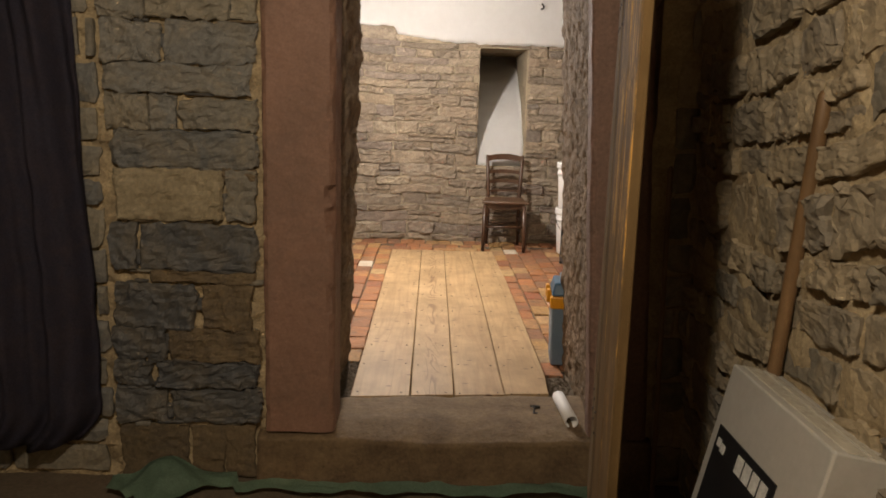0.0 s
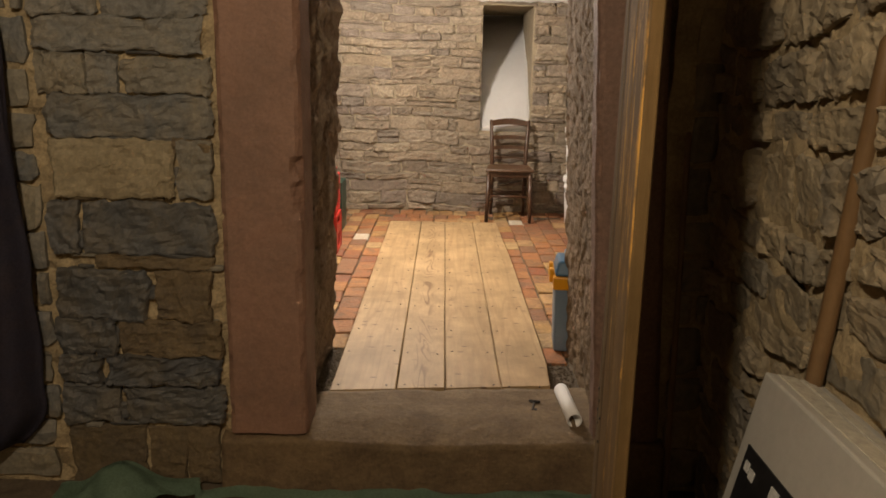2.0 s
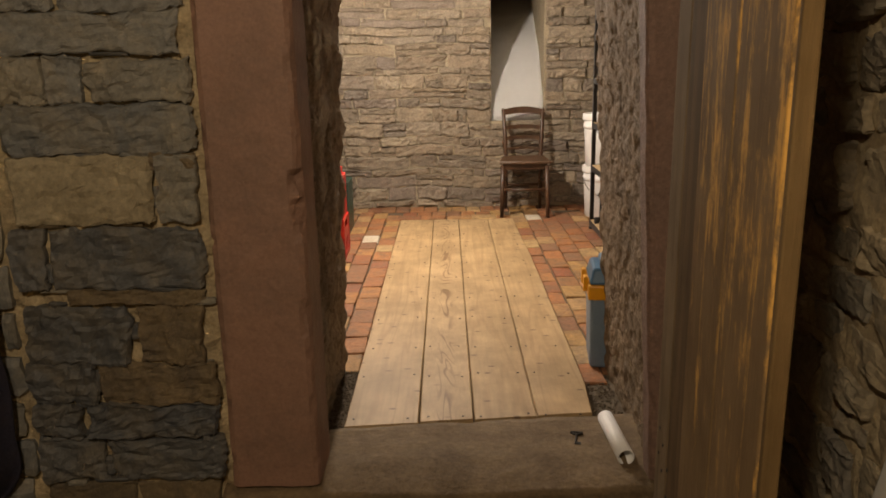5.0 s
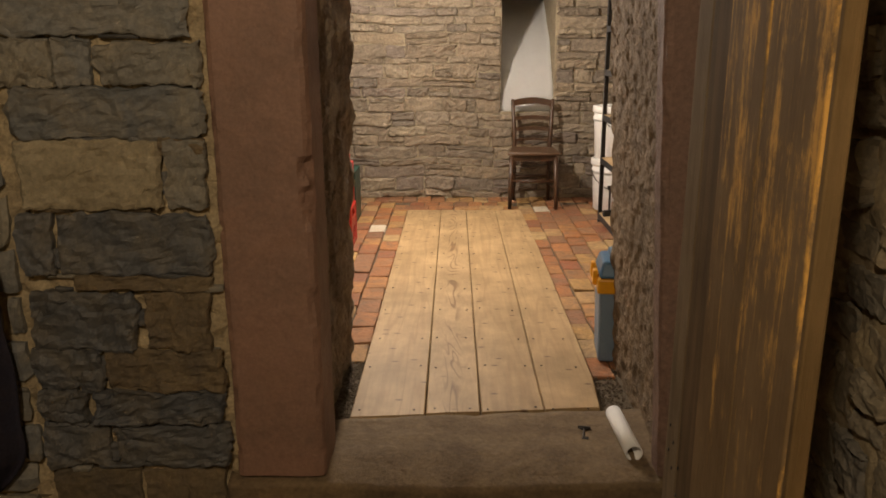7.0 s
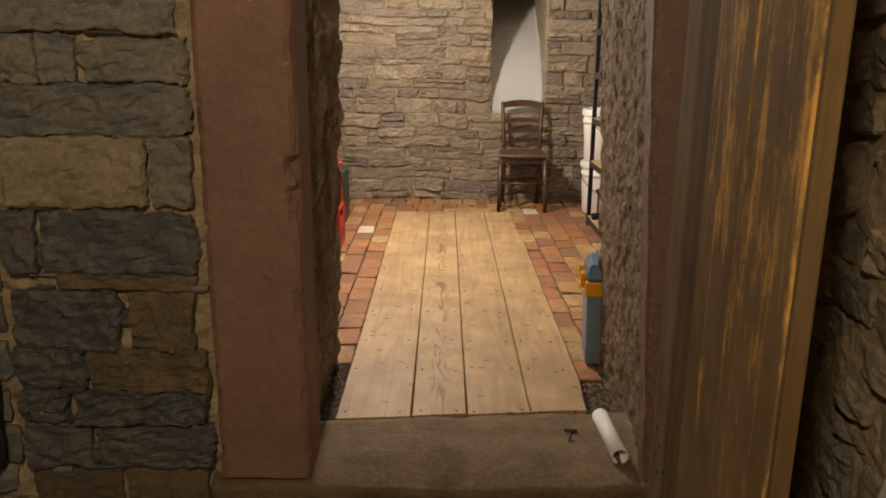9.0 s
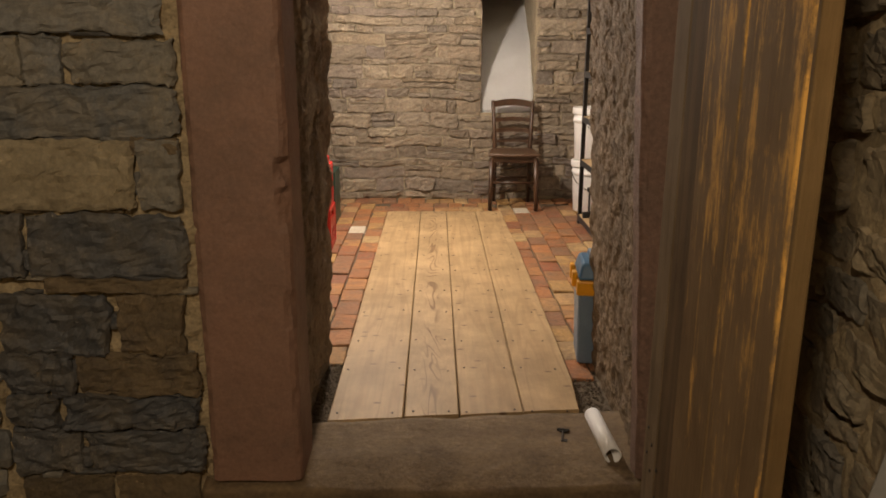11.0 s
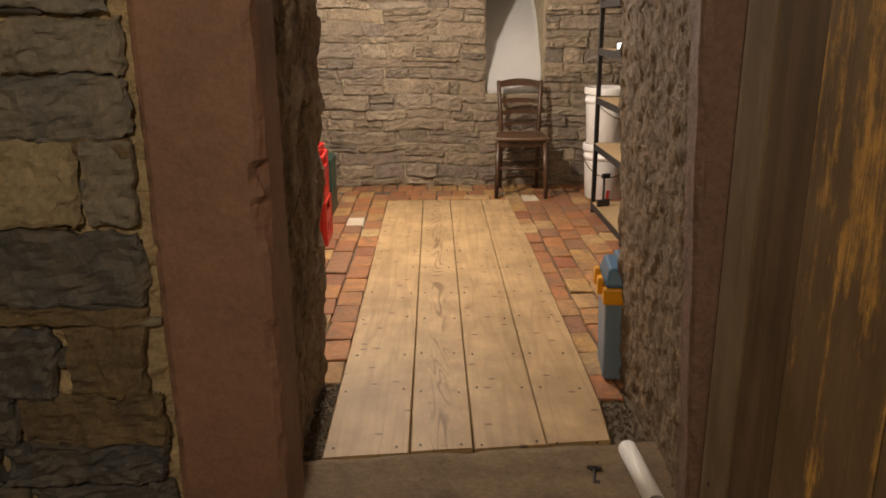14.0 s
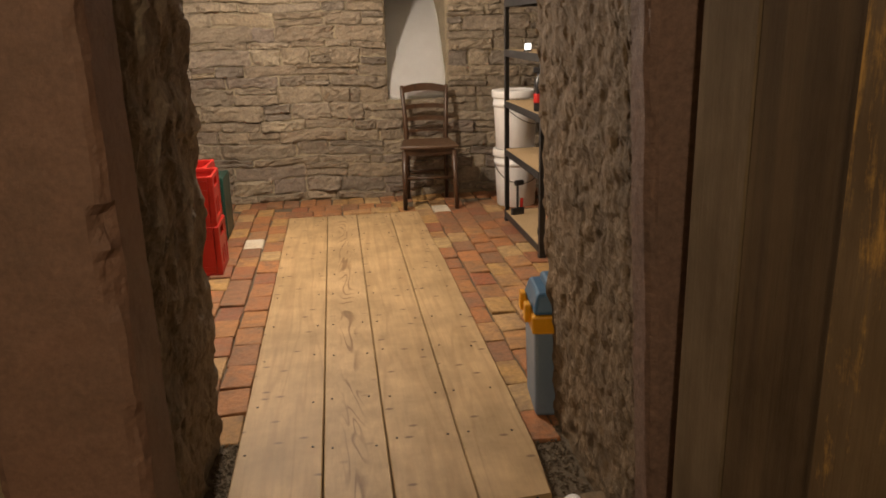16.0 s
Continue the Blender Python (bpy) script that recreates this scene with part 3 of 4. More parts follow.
handle_pole("broom_handle", (0.872, -1.13, GROUND), (0.862, -1.385, 1.365), 0.020, "worn wooden broom handle leaning on the stone wall", M_HANDLE)
handle_pole("wooden_pole", (0.80, -0.50, GROUND), (0.79, -0.42, 1.10), 0.010, "thin wooden pole leaning in the dark corner", M_HANDLE)


def coat():
    bm = bmesh.new()
    nu, nv = 60, 60
    rows = []
    for j in range(nv + 1):
        z = -0.05 + 1.95 * j / nv
        edge = -1.37 - 0.05 * abs((z - 0.62) / 1.0) ** 1.4 - (0.10 * ((0.14 - z) / 0.19) ** 2 if z < 0.14 else 0)
        row = []
        for i in range(nu + 1):
            s = i / nu
            x = edge - 0.62 * (1 - s)
            fold = 0.035 * math.sin(s * 21 + 1.3 * math.sin(z * 1.7)) + 0.018 * math.sin(s * 47 + z * 2)
            y = -0.50 + fold + 0.06 * (s ** 6) + 0.02 * noise.noise(Vector((x * 6, z * 4, 1)))
            row.append(bm.verts.new((x + 0.008 * noise.noise(Vector((z * 7, s, 4))), y, z)))
        rows.append(row)
    for r, s in zip(rows, rows[1:]):
        for i in range(nu):
            bm.faces.new((r[i], r[i + 1], s[i + 1], s[i]))
    bmesh.ops.solidify(bm, geom=bm.faces[:], thickness=0.012)
    ob = finish("hanging_blanket", bm, M_COAT, None, True)
    return tagged(ob, "dark heavy cloth hanging in folds against the wall", "cloth")


coat()


def tarp():
    bm = bmesh.new()
    nu, nv = 90, 26
    rows = []
    for j in range(nv + 1):
        row = []
        for i in range(nu + 1):
            x = -1.34 + 1.95 * i / nu
            y0 = -0.415 - (0.05 + 0.03 * noise.noise(Vector((x * 4, 0, 0))) if x > -0.85 or x < -1.22 else 0.0)
            deepness = 0.055 + 0.03 * noise.noise(Vector((x * 6, 3, 0))) + 0.20 * math.exp(-((x + 1.13) / 0.13) ** 2)
            y = y0 - deepness * j / nv
            hump = 0.085 * math.exp(-((x + 1.13) / 0.10) ** 2) * math.exp(-((y + 0.47) / 0.12) ** 2)
            z = GROUND + 0.03 + 0.02 * (1 - j / nv) + hump + 0.022 * abs(noise.noise(Vector((x * 5, y * 11, 2)))) + 0.012 * noise.noise(Vector((x * 14, y * 18, 6)))
            if j == 0:
                z += 0.02 * noise.noise(Vector((x * 8, 1, 1)))
            row.append(bm.verts.new((x, y, z)))
        rows.append(row)
    for r, s in zip(rows, rows[1:]):
        for i in range(nu):
            bm.faces.new((r[i], r[i + 1], s[i + 1], s[i]))
    bmesh.ops.solidify(bm, geom=bm.faces[:], thickness=0.006)
    return tagged(finish("ground_sheet", bm, M_TARP, None, True), "crumpled green sheet lying along the threshold", "cloth")


tarp()


def old_key():
    bm = bmesh.new()
    m = Matrix.Translation((0.372, -0.105, -0.004)) @ Matrix.Rotation(radians(-12), 4, "Z")
    pts = [(0.014 * math.cos(a), 0.047 + 0.009 * math.sin(a), 0.005) for a in [2 * math.pi * k / 16 for k in range(17)]]
    tubeline(bm, pts, [0.004] * 17, 8)
    rod(bm, (0, 0.038, 0.005), (0, -0.035, 0.005), 0.0042)
    block(bm, 0.0, 0.018, -0.034, -0.016, 0.003, 0.007)
    rod(bm, (-0.022, 0.05, 0.005), (0.022, 0.05, 0.005), 0.006)
    bmesh.ops.transform(bm, matrix=m, verts=bm.verts[:])
    return tagged(finish("key", bm, M_IRON), "old dark iron key lying on the threshold", "key")


old_key()


def roll():
    bm = bmesh.new()
    sides, length, r = 28, 0.29, 0.028
    profile = [(r, 0), (r, length), (r - 0.004, length), (r - 0.004, 0)]
    rings = [[bm.verts.new((q * math.cos(2 * math.pi * k / sides), z, q * math.sin(2 * math.pi * k / sides))) for k in range(sides)] for q, z in profile]
    for a, b in ((0, 1), (1, 2), (2, 3), (3, 0)):
        for k in range(sides):
            bm.faces.new((rings[a][k], rings[a][(k + 1) % sides], rings[b][(k + 1) % sides], rings[b][k]))
    m = Matrix.Translation((0.509, -0.268, 0.021)) @ Matrix.Rotation(radians(2), 4, "Z")
    bmesh.ops.transform(bm, matrix=m, verts=bm.verts[:])
    return tagged(finish("plastic_pipe", bm, M_WHITE, None, True), "short white plastic pipe lying on the threshold", "pipe")


roll()


# ---- the back room's things ----
def canister():
    base = new("canister")
    base.matrix_basis = Matrix.Translation((0.553, 0.60, FLOOR)) @ Matrix.Rotation(radians(-6), 4, "Z")
    tagged(base, "blue-grey plastic canister with amber collar on brick floor", "canister")
    def taper(name, x0, x1, y0, y1, z0, z1, mat, top=1.0, bevel=0.01):
        bm = bmesh.new()
        block(bm, x0, x1, y0, y1, z0, z1, bevel)
        cx, cy = (x0 + x1) / 2, (y0 + y1) / 2
        for v in bm.verts:
            k = 1 + (top - 1) * (v.co.z - z0) / (z1 - z0)
            v.co.x, v.co.y = cx + (v.co.x - cx) * k, cy + (v.co.y - cy) * k
        return finish(name, bm, mat, base)
    taper("body", -0.005, 0.125, 0.0, 0.215, 0.0, 0.34, M_BLUE, 1.14, 0.012)
    taper("collar", -0.022, 0.142, -0.022, 0.237, 0.315, 0.38, M_AMBER, 1.0, 0.008)
    for y in (0.03, 0.15):
        taper("clip", -0.04, -0.018, y, y + 0.05, 0.34, 0.405, M_AMBER, 0.9, 0.005)
    taper("lid", -0.018, 0.138, -0.018, 0.233, 0.381, 0.45, M_NAVY, 0.78, 0.012)
    taper("grip", 0.03, 0.09, 0.03, 0.185, 0.4505, 0.48, M_NAVY, 0.85, 0.010)


canister()


def rush_chair():
    base = new("dining_chair")
    base.matrix_basis = Matrix.Translation((0.595, 4.04, FLOOR)) @ Matrix.Rotation(radians(-3), 4, "Z")
    tagged(base, "dark-stained wooden chair with slatted back against the wall", "chair")
    # local: x across, y to the back
    for x in (-0.19, 0.19):
        bm = bmesh.new()
        tubeline(bm, [(x * 1.02, -0.20, 0), (x, -0.195, 0.15), (x * 0.96, -0.185, 0.44)], [0.016, 0.0195, 0.021], 12)
        finish("leg", bm, M_CHAIR, base, True)
        bm = bmesh.new()
        b = x * 0.80
        tubeline(bm, [(b, 0.20, 0), (b, 0.185, 0.25), (b * 1.0, 0.175, 0.46), (b * 1.05, 0.20, 0.65), (b * 1.14, 0.262, 0.868), (b * 1.145, 0.266, 0.88)], [0.0145, 0.018, 0.019, 0.018, 0.016, 0.010], 12)
        finish("back_post", bm, M_CHAIR, base, True)
    bm = bmesh.new()
    front, rear = 0.215, 0.168
    outline = []
    for k in range(24):
        s = k / 23
        outline.append(Vector((-front + 2 * front * s, -0.215 - 0.018 * math.sin(math.pi * s), 0)))
    outline += [Vector((rear + 0.012, 0.19, 0)), Vector((-rear - 0.012, 0.19, 0))]
    for z0, z1, inset in ((0.455, 0.478, 0.0),):
        lows = [bm.verts.new((p.x * 0.98, p.y * 0.98, z0)) for p in outline]
        mids = [bm.verts.new((p.x, p.y, z0 + 0.012)) for p in outline]
        tops = [bm.verts.new((p.x * 0.97, p.y * 0.97, z1)) for p in outline]
        n = len(outline)
        for r, s in ((lows, mids), (mids, tops)):
            for k in range(n):
                bm.faces.new((r[k], r[(k + 1) % n], s[(k + 1) % n], s[k]))
        bm.faces.new(lows[::-1])
        bm.faces.new(tops)
    finish("seat", bm, M_SEAT, base)
    bm = bmesh.new()
    block(bm, -0.185, 0.185, -0.197, -0.175, 0.405, 0.456, 0.004)
    block(bm, -0.15, 0.15, 0.165, 0.185, 0.405, 0.456, 0.004)
    for s in (-1, 1):
        rod(bm, (s * 0.183, -0.185, 0.43), (s * 0.152, 0.175, 0.43), 0.014)
    finish("apron", bm, M_CHAIR, base)
    bm = bmesh.new()
    rod(bm, (-0.19, -0.195, 0.235), (0.19, -0.195, 0.235), 0.0105)
    rod(bm, (-0.15, 0.19, 0.22), (0.15, 0.19, 0.22), 0.0095)
    for s in (-1, 1):
        rod(bm, (s * 0.19, -0.195, 0.27), (s * 0.152, 0.187, 0.27), 0.0095)
        rod(bm, (s * 0.19, -0.195, 0.16), (s * 0.152, 0.187, 0.16), 0.0095)
    finish("stretcher", bm, M_CHAIR, base, True)

    def slat(z, high, arch, y):
        bm = bmesh.new()
        n = 14
        ring = []
        for k in range(n + 1):
            s = k / n * 2 - 1
            x = s * (0.152 + 0.03 * max(0, (z - 0.6) / 0.3))
            dip = 0.022 * (1 - s * s)
            top, bottom = z + high / 2 + arch * (1 - s * s), z - high / 2 + arch * 0.75 * (1 - s * s)
            ring.append([bm.verts.new(p) for p in ((x, y + dip - 0.007, bottom), (x, y + dip - 0.007, top), (x, y + dip + 0.007, top), (x, y + dip + 0.007, bottom))])
        for r, s in zip(ring, ring[1:]):
            for k in range(4):
                bm.faces.new((r[k], r[(k + 1) % 4], s[(k + 1) % 4], s[k]))
        bm.faces.new(ring[0])
        bm.faces.new(ring[-1][::-1])
        finish("slat", bm, M_CHAIR, base)

    slat(0.845, 0.05, 0.026, 0.252)
    slat(0.715, 0.032, 0.014, 0.218)
    slat(0.625, 0.030, 0.012, 0.193)
    slat(0.535, 0.016, 0.006, 0.180)


rush_chair()


def bucket(z, first=None):
    if first:
        return copy_thing(first, pose(1.232, 3.86, z, 0, 0, 40))
    base = new("bucket")
    tagged(base, "white plastic lidded bucket standing by the shelf", "bucket", group="stacked buckets")
    bm = bmesh.new()
    lathe(bm, [(0.136, 0.0), (0.143, 0.006), (0.158, 0.30), (0.158, 0.31), (0.166, 0.312), (0.166, 0.34), (0.160, 0.342), (0.161, 0.40)])
    finish("body", bm, M_WHITE, base, True)
    bm = bmesh.new()
    lathe(bm, [(0.172, 0.375), (0.174, 0.38), (0.174, 0.42), (0.171, 0.427), (0.155, 0.429), (0.15, 0.422), (0.01, 0.422)])
    finish("lid", bm, M_WHITE, base, True)
    bm = bmesh.new()
    pts = [(0.170 * math.cos(a), -0.02 + 0.170 * math.sin(a) * -1, 0.33 - 0.14 * math.sin(a)) for a in [math.pi * k / 20 for k in range(21)]]
    tubeline(bm, pts, [0.003] * 21, 8)
    finish("handle", bm, M_IRON, base, True)
    base.matrix_basis = pose(1.24, 3.87, z)
    return base


first = bucket(FLOOR)
bucket(FLOOR + 0.43, first)


def shelf_unit():
    base = new("shelf_unit")
    tagged(base, "black steel shelving with chipboard decks on brick floor", "shelf")
    x0, x1, y0, y1 = 1.045, 1.44, 2.43, 3.38
    for x, sx in ((x0, 1), (x1, -1)):
        for y, sy in ((y0, 1), (y1, -1)):
            bm = bmesh.new()
            block(bm, min(x, x + sx * 0.034), max(x, x + sx * 0.034), min(y, y + sy * 0.003), max(y, y + sy * 0.003), FLOOR, 1.80)
            block(bm, min(x, x + sx * 0.003), max(x, x + sx * 0.003), min(y + sy * 0.0031, y + sy * 0.034), max(y + sy * 0.0031, y + sy * 0.034), FLOOR, 1.80)
            block(bm, min(x, x + sx * 0.036) - 0.003, max(x, x + sx * 0.036) + 0.003, min(y, y + sy * 0.036) - 0.003, max(y, y + sy * 0.036) + 0.003, FLOOR, FLOOR + 0.02, 0.002)
            finish("post", bm, M_BLACK, base)
    for z in (0.045, 0.475, 0.80, 1.13, 1.44, 1.78):
        bm = bmesh.new()
        for y in (y0 - 0.002, y1 - 0.0):
            block(bm, x0 + 0.036, x1 - 0.036, y, y + 0.003, z - 0.045, z - 0.001)
        for x in (x0 - 0.002, x1):
            block(bm, x, x + 0.0025, y0 + 0.036, y1 - 0.036, z - 0.045, z - 0.001)
        finish("beam", bm, M_BLACK, base)
        box("deck", x0 + 0.004, x1 - 0.004, y0 + 0.005, y1 - 0.004, z - 0.012, z - 0.002, M_BOARD, base, 0.001)
    return base


shelf_unit()

# a few tools and boxes standing on the shelves
bm = bmesh.new()
block(bm, 0, 0.05, 0, 0.02, 0, 0.004, 0.001)
block(bm, 0.003, 0.047, 0.006, 0.014, 0.004, 0.05, 0.004)
lamp_box = finish("work_light", bm, M_BLACK)
lamp_box.matrix_basis = pose(1.052, 2.86, 1.1285)
tagged(lamp_box, "small lit work light on a steel shelf", "lamp")
bm = bmesh.new()
block(bm, 0.006, 0.044, 0.001, 0.0055, 0.012, 0.046, 0.002)
finish("lit_panel", bm, M_LED, lamp_box)


def clamp_tool(x, y, z, turn):
    base = new("hand_tool")
    tagged(base, "black hand tool standing on the shelf", "tool", group="tools on the shelf")
    bm = bmesh.new()
    rod(bm, (0, 0, 0.0), (0, 0, 0.22), 0.008)
    block(bm, -0.05, 0.05, -0.013, 0.013, 0.0, 0.05, 0.008)
    block(bm, -0.02, 0.045, -0.012, 0.012, 0.20, 0.235, 0.006)
    finish("body", bm, M_BLACK, base)
    bm = bmesh.new()
    rod(bm, (0.03, 0, 0.05), (0.035, 0, 0.11), 0.011)
    finish("grip", bm, M_RED, base)
    base.matrix_basis = pose(x, y, z, 0, 0, turn)
    return base


tool = clamp_tool(1.10, 3.22, 0.0442, 20)
copy_thing(tool, pose(1.09, 2.52, 0.474, 0, 0, 90))
copy_thing(tool, pose(1.10, 2.55, 0.0442, 0, 0, 80))
copy_thing(tool, pose(1.14, 2.68, 0.0442, 0, 0, 30))
copy_thing(tool, pose(1.14, 2.66, 0.474, 0, 0, 110))


def spray_bottle():
    base = new("spray_bottle")
    tagged(base, "black spray bottle with a red label on the shelf", "bottle")
    bm = bmesh.new()
    lathe(bm, [(0.028, 0), (0.032, 0.006), (0.032, 0.15), (0.026, 0.18), (0.013, 0.20), (0.013, 0.215)], 24)
    finish("body", bm, M_LABEL, base, True)
    bm = bmesh.new()
    lathe(bm, [(0.0328, 0.05), (0.0331, 0.052), (0.0331, 0.10), (0.0328, 0.102)], 24)
    finish("label", bm, M_RED, base, True)
    bm = bmesh.new()
    block(bm, -0.016, 0.016, -0.03, 0.035, 0.2155, 0.25, 0.006)
    block(bm, -0.006, 0.006, -0.035, -0.027, 0.17, 0.215, 0.003)
    finish("trigger", bm, M_BLACK, base)
    base.matrix_basis = pose(1.09, 2.64, 0.799, 0, 0, 70)


spray_bottle()


def crate(name, mat, words, group):
    """A bottle crate with open handle slots and ribs."""
    base = new(name)
    tagged(base, words, "crate", group=group)
    L, W, Hh, t = 0.40, 0.30, 0.28, 0.012
    bm = bmesh.new()
    block(bm, 0, L, 0, W, 0, 0.018, 0.003)
    for y in (0, W - t):
        block(bm, 0.031, L - 0.031, y, y + t, 0.019, 0.05)
        block(bm, 0.031, L - 0.031, y + 0.001, y + t - 0.001, 0.0505, 0.205)
        block(bm, 0.031, L - 0.031, y, y + t, 0.255, Hh, 0.003)
        block(bm, 0.031, 0.12, y + 0.002, y + t - 0.002, 0.2055, 0.2545)
        block(bm, L - 0.12, L - 0.031, y + 0.002, y + t - 0.002, 0.2055, 0.2545)
    for x in (0, L - t):
        block(bm, x, x + t, 0.031, W - 0.031, 0.019, 0.04)
        block(bm, x + 0.001, x + t - 0.001, 0.031, W - 0.031, 0.135, 0.205)
        block(bm, x, x + t, 0.031, W - 0.031, 0.255, Hh, 0.003)
        for a, b in ((0.031, 0.09), (W / 2 - 0.018, W / 2 + 0.018), (W - 0.09, W - 0.031)):
            block(bm, x + 0.002, x + t - 0.002, a, b, 0.0405, 0.1345)
        for a, b in ((0.031, 0.085), (W - 0.085, W - 0.031)):
            block(bm, x + 0.002, x + t - 0.002, a, b, 0.2055, 0.2545)
    for x in (-0.002, L - 0.028):
        for y in (-0.002, W - 0.028):
            block(bm, x, x + 0.03, y, y + 0.03, 0.004, Hh + 0.001, 0.006)
    finish("body", bm, mat, base)
    bm = bmesh.new()
    for k in range(1, 5):
        block(bm, L * k / 5 - 0.002, L * k / 5 + 0.002, t + 0.002, W - t - 0.002, 0.019, 0.2)
    for k in range(1, 4):
        for q in range(5):
            block(bm, L * q / 5 + 0.012, L * (q + 1) / 5 - 0.012, W * k / 4 - 0.002, W * k / 4 + 0.002, 0.019, 0.195)
    finish("divider", bm, mat, base)
    return base


red = crate("bottle_crate", M_RED, "red plastic bottle crate stacked on the brick floor", "bottle crates")
curve = bpy.data.curves.new("number", "FONT")
curve.body, curve.size, curve.extrude = "5", 0.075, 0.0008
mark_ob = new("number_print", curve)
mark_ob.data.materials.append(M_PAPER)
mark_ob.parent = red
mark_ob.matrix_basis = Matrix.Translation((0.285, -0.003, 0.075)) @ Matrix.Rotation(radians(90), 4, "X")
red.matrix_basis = pose(-1.17, 2.50, FLOOR + 0.282, 0, 0, 2)
low = crate("bottle_crate", M_RED, "red plastic bottle crate stacked on the brick floor", "bottle crates")
low.matrix_basis = pose(-1.165, 2.50, FLOOR, 0, 0, 1)
for k in range(2):
    copy_thing(low, pose(-1.25, 2.83, FLOOR + 0.282 * k, 0, 0, -1))
green = crate("bottle_crate", M_GREEN, "dark green plastic bottle crate on the brick floor", "bottle crates")
green.matrix_basis = pose(-0.835, 3.32, FLOOR + 0.003, 0, -90, 0)

# hook and cable end on the upper plaster
bm = bmesh.new()
tubeline(bm, [(0.90, 4.36, 2.30), (0.905, 4.31, 2.29), (0.915, 4.28, 2.265), (0.905, 4.27, 2.245), (0.89, 4.285, 2.245)], [0.008] * 5, 10)
tagged(finish("wall_hook", bm, M_IRON, None, True), "small dark iron hook in the white plaster", "hook")

# ---- floor boards ----
boards = new("board_walkway")
tagged(boards, "walkway of four pale pine boards laid over the bricks", "boards")
splits = (-0.457, -0.183, 0.021, 0.260, 0.468)
rnd = random.Random(4)
for k, (a, b) in enumerate(zip(splits, splits[1:])):
    bm = bmesh.new()
    n = 40
    far_end = 3.66 + (0, 0.004, -0.005, 0.002)[k]
    rows = []
    for j in range(n + 1):
        y = 0.02 + (far_end - 0.02) * j / n
        split = 0.003 * max(0.0, 1 - y / 0.75)
        l = a + (split if k in (1, 2) else 0.0) + 0.0015 + 0.0015 * noise.noise(Vector((k * 9, y * 1.6, 0)))
        bow = 0.022 * min(1, y / 0.3) * min(1, (3.65 - y) / 1.3) if k == 3 else 0.0
        r = b + bow - 0.0015 + 0.0015 * noise.noise(Vector((k * 9 + 4.0, y * 1.6, 0)))
        up = 0.0015 * noise.noise(Vector((k * 5.0, y * 1.1, 3)))
        ends = lambda x: y + (0.09 * (x + 0.457) + (0.0, 0.006, 0.0, 0.004)[k]) * (1 - j / n)
        rows.append([bm.verts.new((p[0], ends(p[0]), p[2])) for p in ((l, y, -0.043), (l, y, -0.004 + up), (l + 0.004, y, up), ((l + r) / 2, y, up + 0.001), (r - 0.004, y, up), (r, y, -0.004 + up), (r, y, -0.043))])
    for p, q in zip(rows, rows[1:]):
        for i in range(7):
            bm.faces.new((p[i], p[(i + 1) % 7], q[(i + 1) % 7], q[i]))
    bm.faces.new(rows[0])
    bm.faces.new(rows[-1][::-1])
    finish("plank", bm, M_PINE_FIGURED if k == 1 else M_PINE, boards)
bm = bmesh.new()
for a, b in zip(splits, splits[1:]):
    for y in (0.09, 0.47, 0.80, 1.2, 1.55, 1.95, 2.3, 2.75, 3.1, 3.55):
        for x in (a + 0.035, b - 0.04):
            bmesh.ops.create_circle(bm, cap_ends=True, segments=8, radius=0.0045, matrix=Matrix.Translation((x + rnd.uniform(-0.008, 0.008), y + rnd.uniform(-0.02, 0.02), 0.0035)))
bmesh.ops.solidify(bm, geom=bm.faces[:], thickness=0.002)
tagged(finish("nail_heads", bm, M_IRON, boards), "dark nail heads", kind="stuff")

# grit between the boards and the reveals
bm = bmesh.new()
rnd = random.Random(11)
for k in range(900):
    side = rnd.random() < 0.5
    x = rnd.uniform(-0.53, -0.465) if side else rnd.uniform(0.468, 0.60)
    r = rnd.uniform(0.0025, 0.007)
    bmesh.ops.create_icosphere(bm, subdivisions=1, radius=r, matrix=Matrix.Translation((x, rnd.uniform(0.01, 0.62), -0.043 + r * 0.5)) @ Matrix.Diagonal((1, rnd.uniform(0.6, 1.3), rnd.uniform(0.5, 0.9), 1)))
tagged(finish("gravel", bm, M_EARTH), "loose grey grit beside the boards", "gravel", kind="stuff")

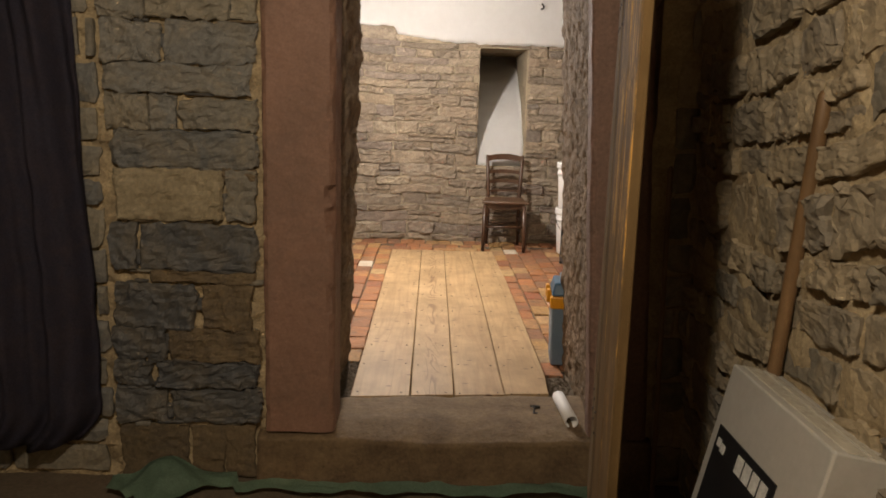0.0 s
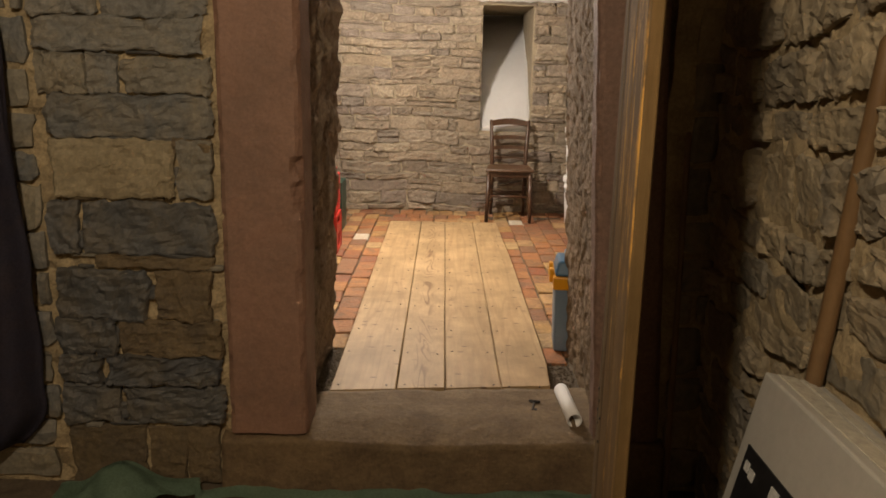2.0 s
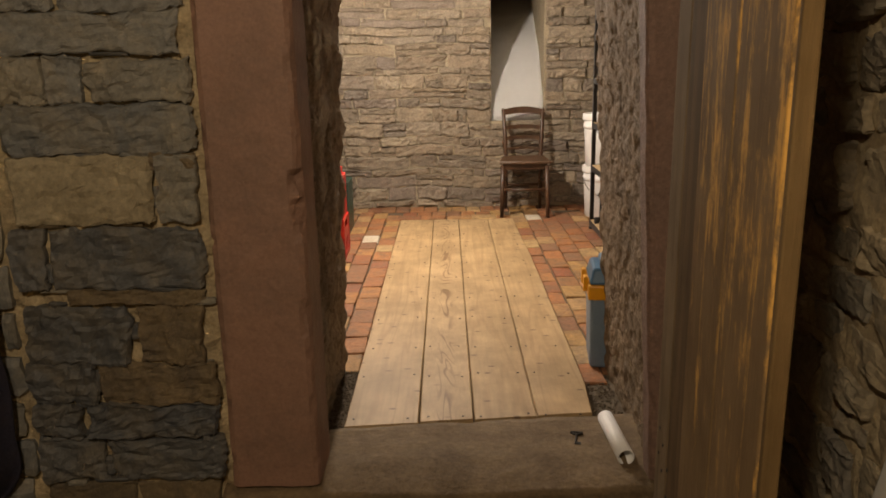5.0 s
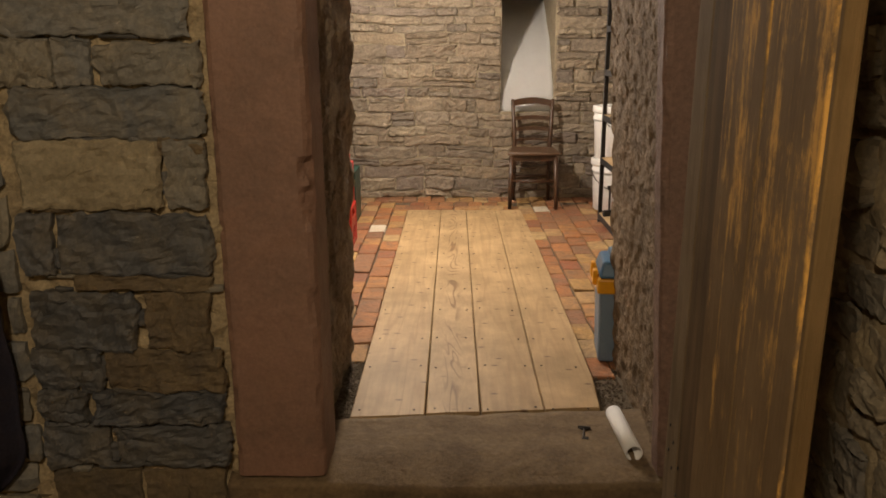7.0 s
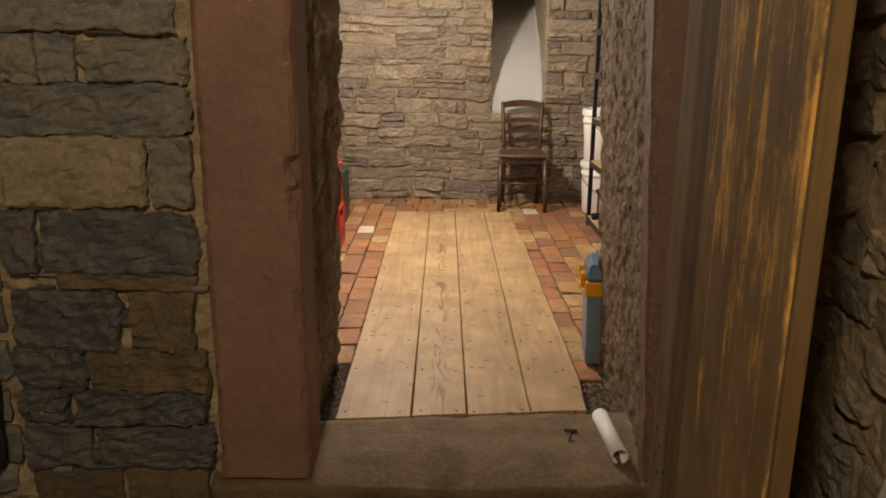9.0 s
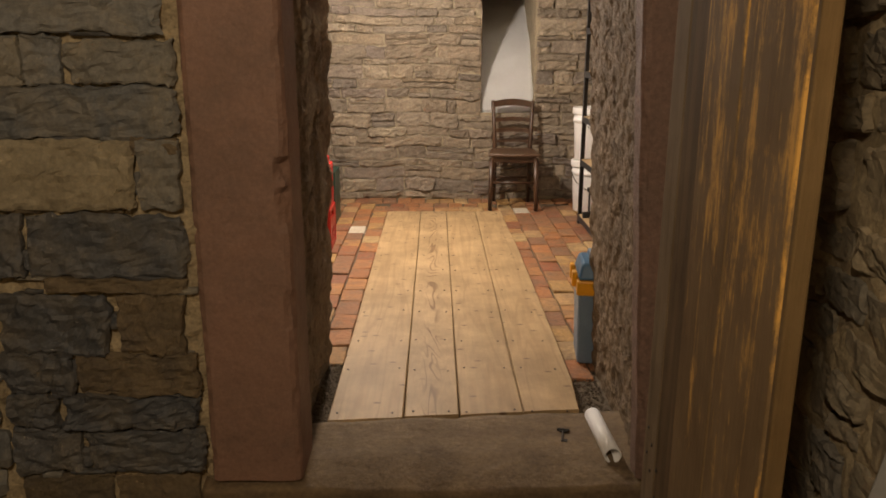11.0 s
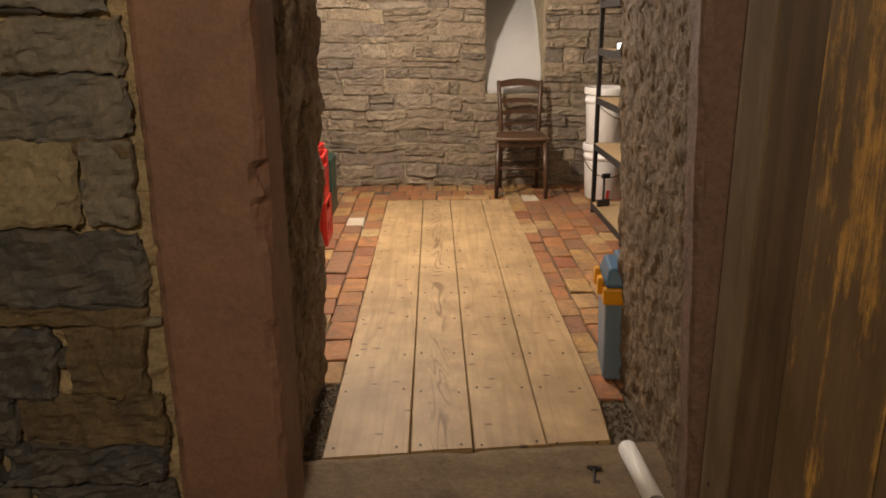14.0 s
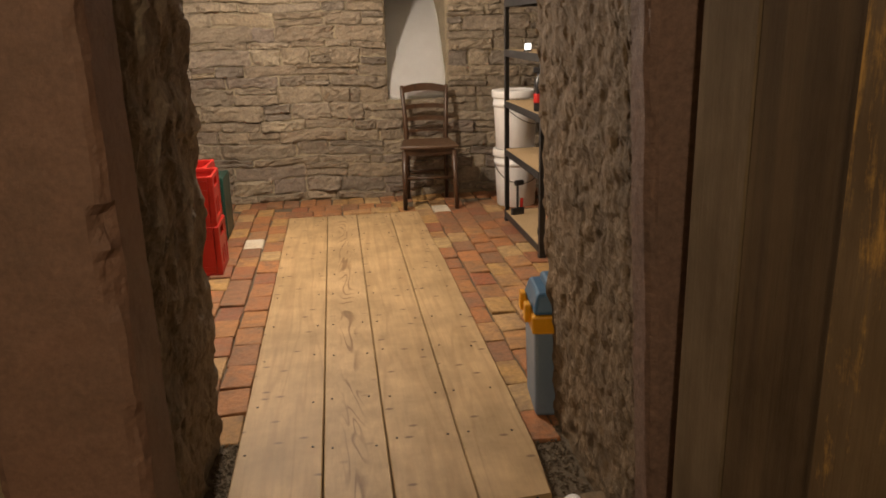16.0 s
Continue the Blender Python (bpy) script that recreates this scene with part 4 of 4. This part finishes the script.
# ---- stones of the walls, bricks of the floor ----
# front wall beside the jamb: courses of bottom, top, then stones as left, right
FRONT = (
    ("b", -0.21, 0.012, (-1.34, -1.07), (-1.05, -0.93), (-0.92, -0.80)),
    # low d courses are darkened in colour for the dimmer foot of the wall
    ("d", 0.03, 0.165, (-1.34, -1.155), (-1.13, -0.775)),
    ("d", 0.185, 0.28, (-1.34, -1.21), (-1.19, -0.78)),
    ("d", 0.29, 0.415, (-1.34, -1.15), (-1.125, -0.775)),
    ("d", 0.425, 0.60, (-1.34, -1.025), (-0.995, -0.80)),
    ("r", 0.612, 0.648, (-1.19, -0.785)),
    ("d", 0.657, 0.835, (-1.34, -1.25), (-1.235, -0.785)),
    ("l", 0.855, 1.048, (-1.315, -0.91), (-0.895, -0.785)),
    ("b", 1.012, 1.052, (-0.905, -0.78)),
    ("g", 1.062, 1.19, (-1.34, -1.325), (-1.31, -0.775)),
    ("g", 1.20, 1.32, (-1.34, -1.175), (-1.165, -1.075), (-1.06, -0.778)),
    ("g", 1.337, 1.435, (-1.34, -0.80)),
    ("g", 1.45, 1.59, (-1.34, -1.13), (-1.10, -0.775)),
    ("g", 1.605, 1.72, (-1.34, -1.19), (-1.17, -0.87), (-0.86, -0.775)),
    ("g", 1.735, 1.87, (-1.34, -1.03), (-1.01, -0.78)),
    ("g", 1.885, 2.04, (-1.34, -1.12), (-1.10, -0.78)),
)
rnd = random.Random(21)
on_front = lambda u, v, w: Vector((u, -0.352 - w, v))
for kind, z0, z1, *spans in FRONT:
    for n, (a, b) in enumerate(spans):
        mat = {"g": M_SLATE, "d": M_SLATE_BLUE_SHADED, "l": M_LIGHT, "b": M_BROWN, "r": M_BROWN}[kind]
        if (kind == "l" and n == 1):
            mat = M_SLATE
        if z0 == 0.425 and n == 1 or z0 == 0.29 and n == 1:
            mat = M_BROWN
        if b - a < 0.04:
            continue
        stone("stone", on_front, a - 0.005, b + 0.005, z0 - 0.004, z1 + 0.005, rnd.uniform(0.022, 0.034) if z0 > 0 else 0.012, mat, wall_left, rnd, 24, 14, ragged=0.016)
pack = random.Random(63)
for lower, upper in zip(FRONT, FRONT[1:]):
    joint = (lower[2] + upper[1]) / 2
    x = -1.34 + pack.uniform(0, 0.12)
    while x < -0.82:
        long, high = pack.uniform(0.04, 0.13), pack.uniform(0.010, 0.019)
        if pack.random() < 0.75:
            mid = joint + pack.uniform(-0.006, 0.006)
            stone("sliver", on_front, x, x + long, mid - high / 2, mid + high / 2, pack.uniform(0.010, 0.022), pack.choice((M_SLATE, M_SLATE_BLUE_SHADED, M_BROWN)), wall_left, pack, 6, 3, ragged=0.006)
        x += long + pack.uniform(0.02, 0.16)
for kind, z0, z1, *spans in FRONT:
    for (a, b), (c, d) in zip(spans, spans[1:]):
        if z0 > 0 and c - b > 0.008 and pack.random() < 0.7:
            mid = z0 + (z1 - z0) * pack.uniform(0.25, 0.7)
            stone("sliver", on_front, b - 0.002, c + 0.002, mid - pack.uniform(0.02, 0.035), mid + pack.uniform(0.02, 0.035), 0.014, M_SLATE_BLUE_SHADED, wall_left, pack, 3, 5, ragged=0.005)
for a, b, c, d in courses(rnd, -2.0, -1.36, -0.2, 2.0, (0.1, 0.17), (0.2, 0.42), 0.02):
    stone("stone", on_front, a, b, c, d, 0.022, M_SLATE, wall_left, rnd, 6, 4)

# rubble side wall
on_side = lambda u, v, w: lean_side(Vector((0.957 - w, u, v + 0.07 * math.sin(u * 2.2) + 0.05 * noise.noise(Vector((u * 3.1, v * 2.3, 4))))))
for a, b, c, d in courses(random.Random(33), -2.6, -0.36, -0.3, 2.1, (0.09, 0.2), (0.14, 0.42), 0.03):
    stone("stone", on_side, a, b, c, d, rnd.uniform(0.012, 0.036), M_RUBBLE, wall_side, rnd, 18, 12, ragged=0.026)

# wall behind the door
on_corner = lambda u, v, w: Vector((u, -0.342 - w, v))
for a, b, c, d in courses(random.Random(35), 0.81, 0.96, -0.2, 2.0, (0.12, 0.2), (0.2, 0.4), 0.02):
    stone("stone", on_corner, a, b, c, d, 0.02, M_RUBBLE, wall_front_right, rnd, 4, 4)

# back wall, thin courses about the niche
on_back = lambda u, v, w: Vector((u, BACK + 0.008 - w, v + 0.035 * noise.noise(Vector((u * 1.6, v * 1.3, 9)))))
rnd = random.Random(52)
for u0, u1, v0, v1 in ((LEFT, NX0 - 0.004, 0.735, 2.07), (NX1 + 0.01, RIGHT, 0.735, 2.07), (LEFT, RIGHT, -0.03, 0.735), (NX0 - 0.03, NX1 + 0.03, 1.872, 1.925)):
    for a, b, c, d in courses(rnd, u0, u1, v0, v1, (0.05, 0.125), (0.16, 0.58), 0.006):
        stone("stone", on_back, a, b, c, d, rnd.uniform(0.016, 0.04), M_BUFF, wall_back, rnd, 14, 7, ragged=0.02)


# floor of old bricks
def brick_mesh(seed, length, width):
    rr = random.Random(seed)
    bm = bmesh.new()
    block(bm, -width / 2, width / 2, -length / 2, length / 2, -0.03, 0, 0.007)
    for v in bm.verts:
        v.co += wobble(v.co + Vector((seed * 3.1, 0, 0)), 0.0055, 12, 2)
    bmesh.ops.recalc_face_normals(bm, faces=bm.faces)
    me = bpy.data.meshes.new("brick")
    bm.to_mesh(me)
    bm.free()
    return me


BRICKS = [brick_mesh(k, 0.207, 0.120) for k in range(6)]
PALE = BRICKS[0].copy()
for me in BRICKS:
    me.materials.append(M_TILE)
PALE.materials.append(M_TILE_PALE)
rnd = random.Random(77)
spots = []
for col in range(-14, 17):
    x = -0.527 + 0.1275 * (col + 1) if col < 0 else 0.53 + 0.1275 * col
    y = 0.55 + (0.0, 0.11, 0.05, 0.16)[col % 4]
    while y < 4.08:
        if LEFT < x < RIGHT:
            spots.append((x, y, 0))
        y += 0.2135
x = -0.40
while x < 0.47:
    spots.append((x, 4.05, 0))
    x += 0.1275
for k in range(23):
    spots.append((LEFT + 0.07 + 0.1265 * k, 4.285, 0))
x = -0.46
while x < 0.52:
    spots.append((x + 0.06, 3.90, 90))
    x += 0.2135
for x, y, turn in spots:
    pale = abs(x + 0.68) < 0.07 and 2.98 < y < 3.3 or abs(x - 0.70) < 0.064 and 3.7 < y < 3.95
    ob = new("brick", PALE if pale else rnd.choice(BRICKS))
    ob.parent = bed
    ob.matrix_basis = pose(x + rnd.uniform(-0.003, 0.003), y + rnd.uniform(-0.004, 0.004), FLOOR + rnd.uniform(-0.007, 0.003), rnd.uniform(-1.4, 1.4), rnd.uniform(-1.6, 1.6), turn + rnd.uniform(-2.0, 2.0))
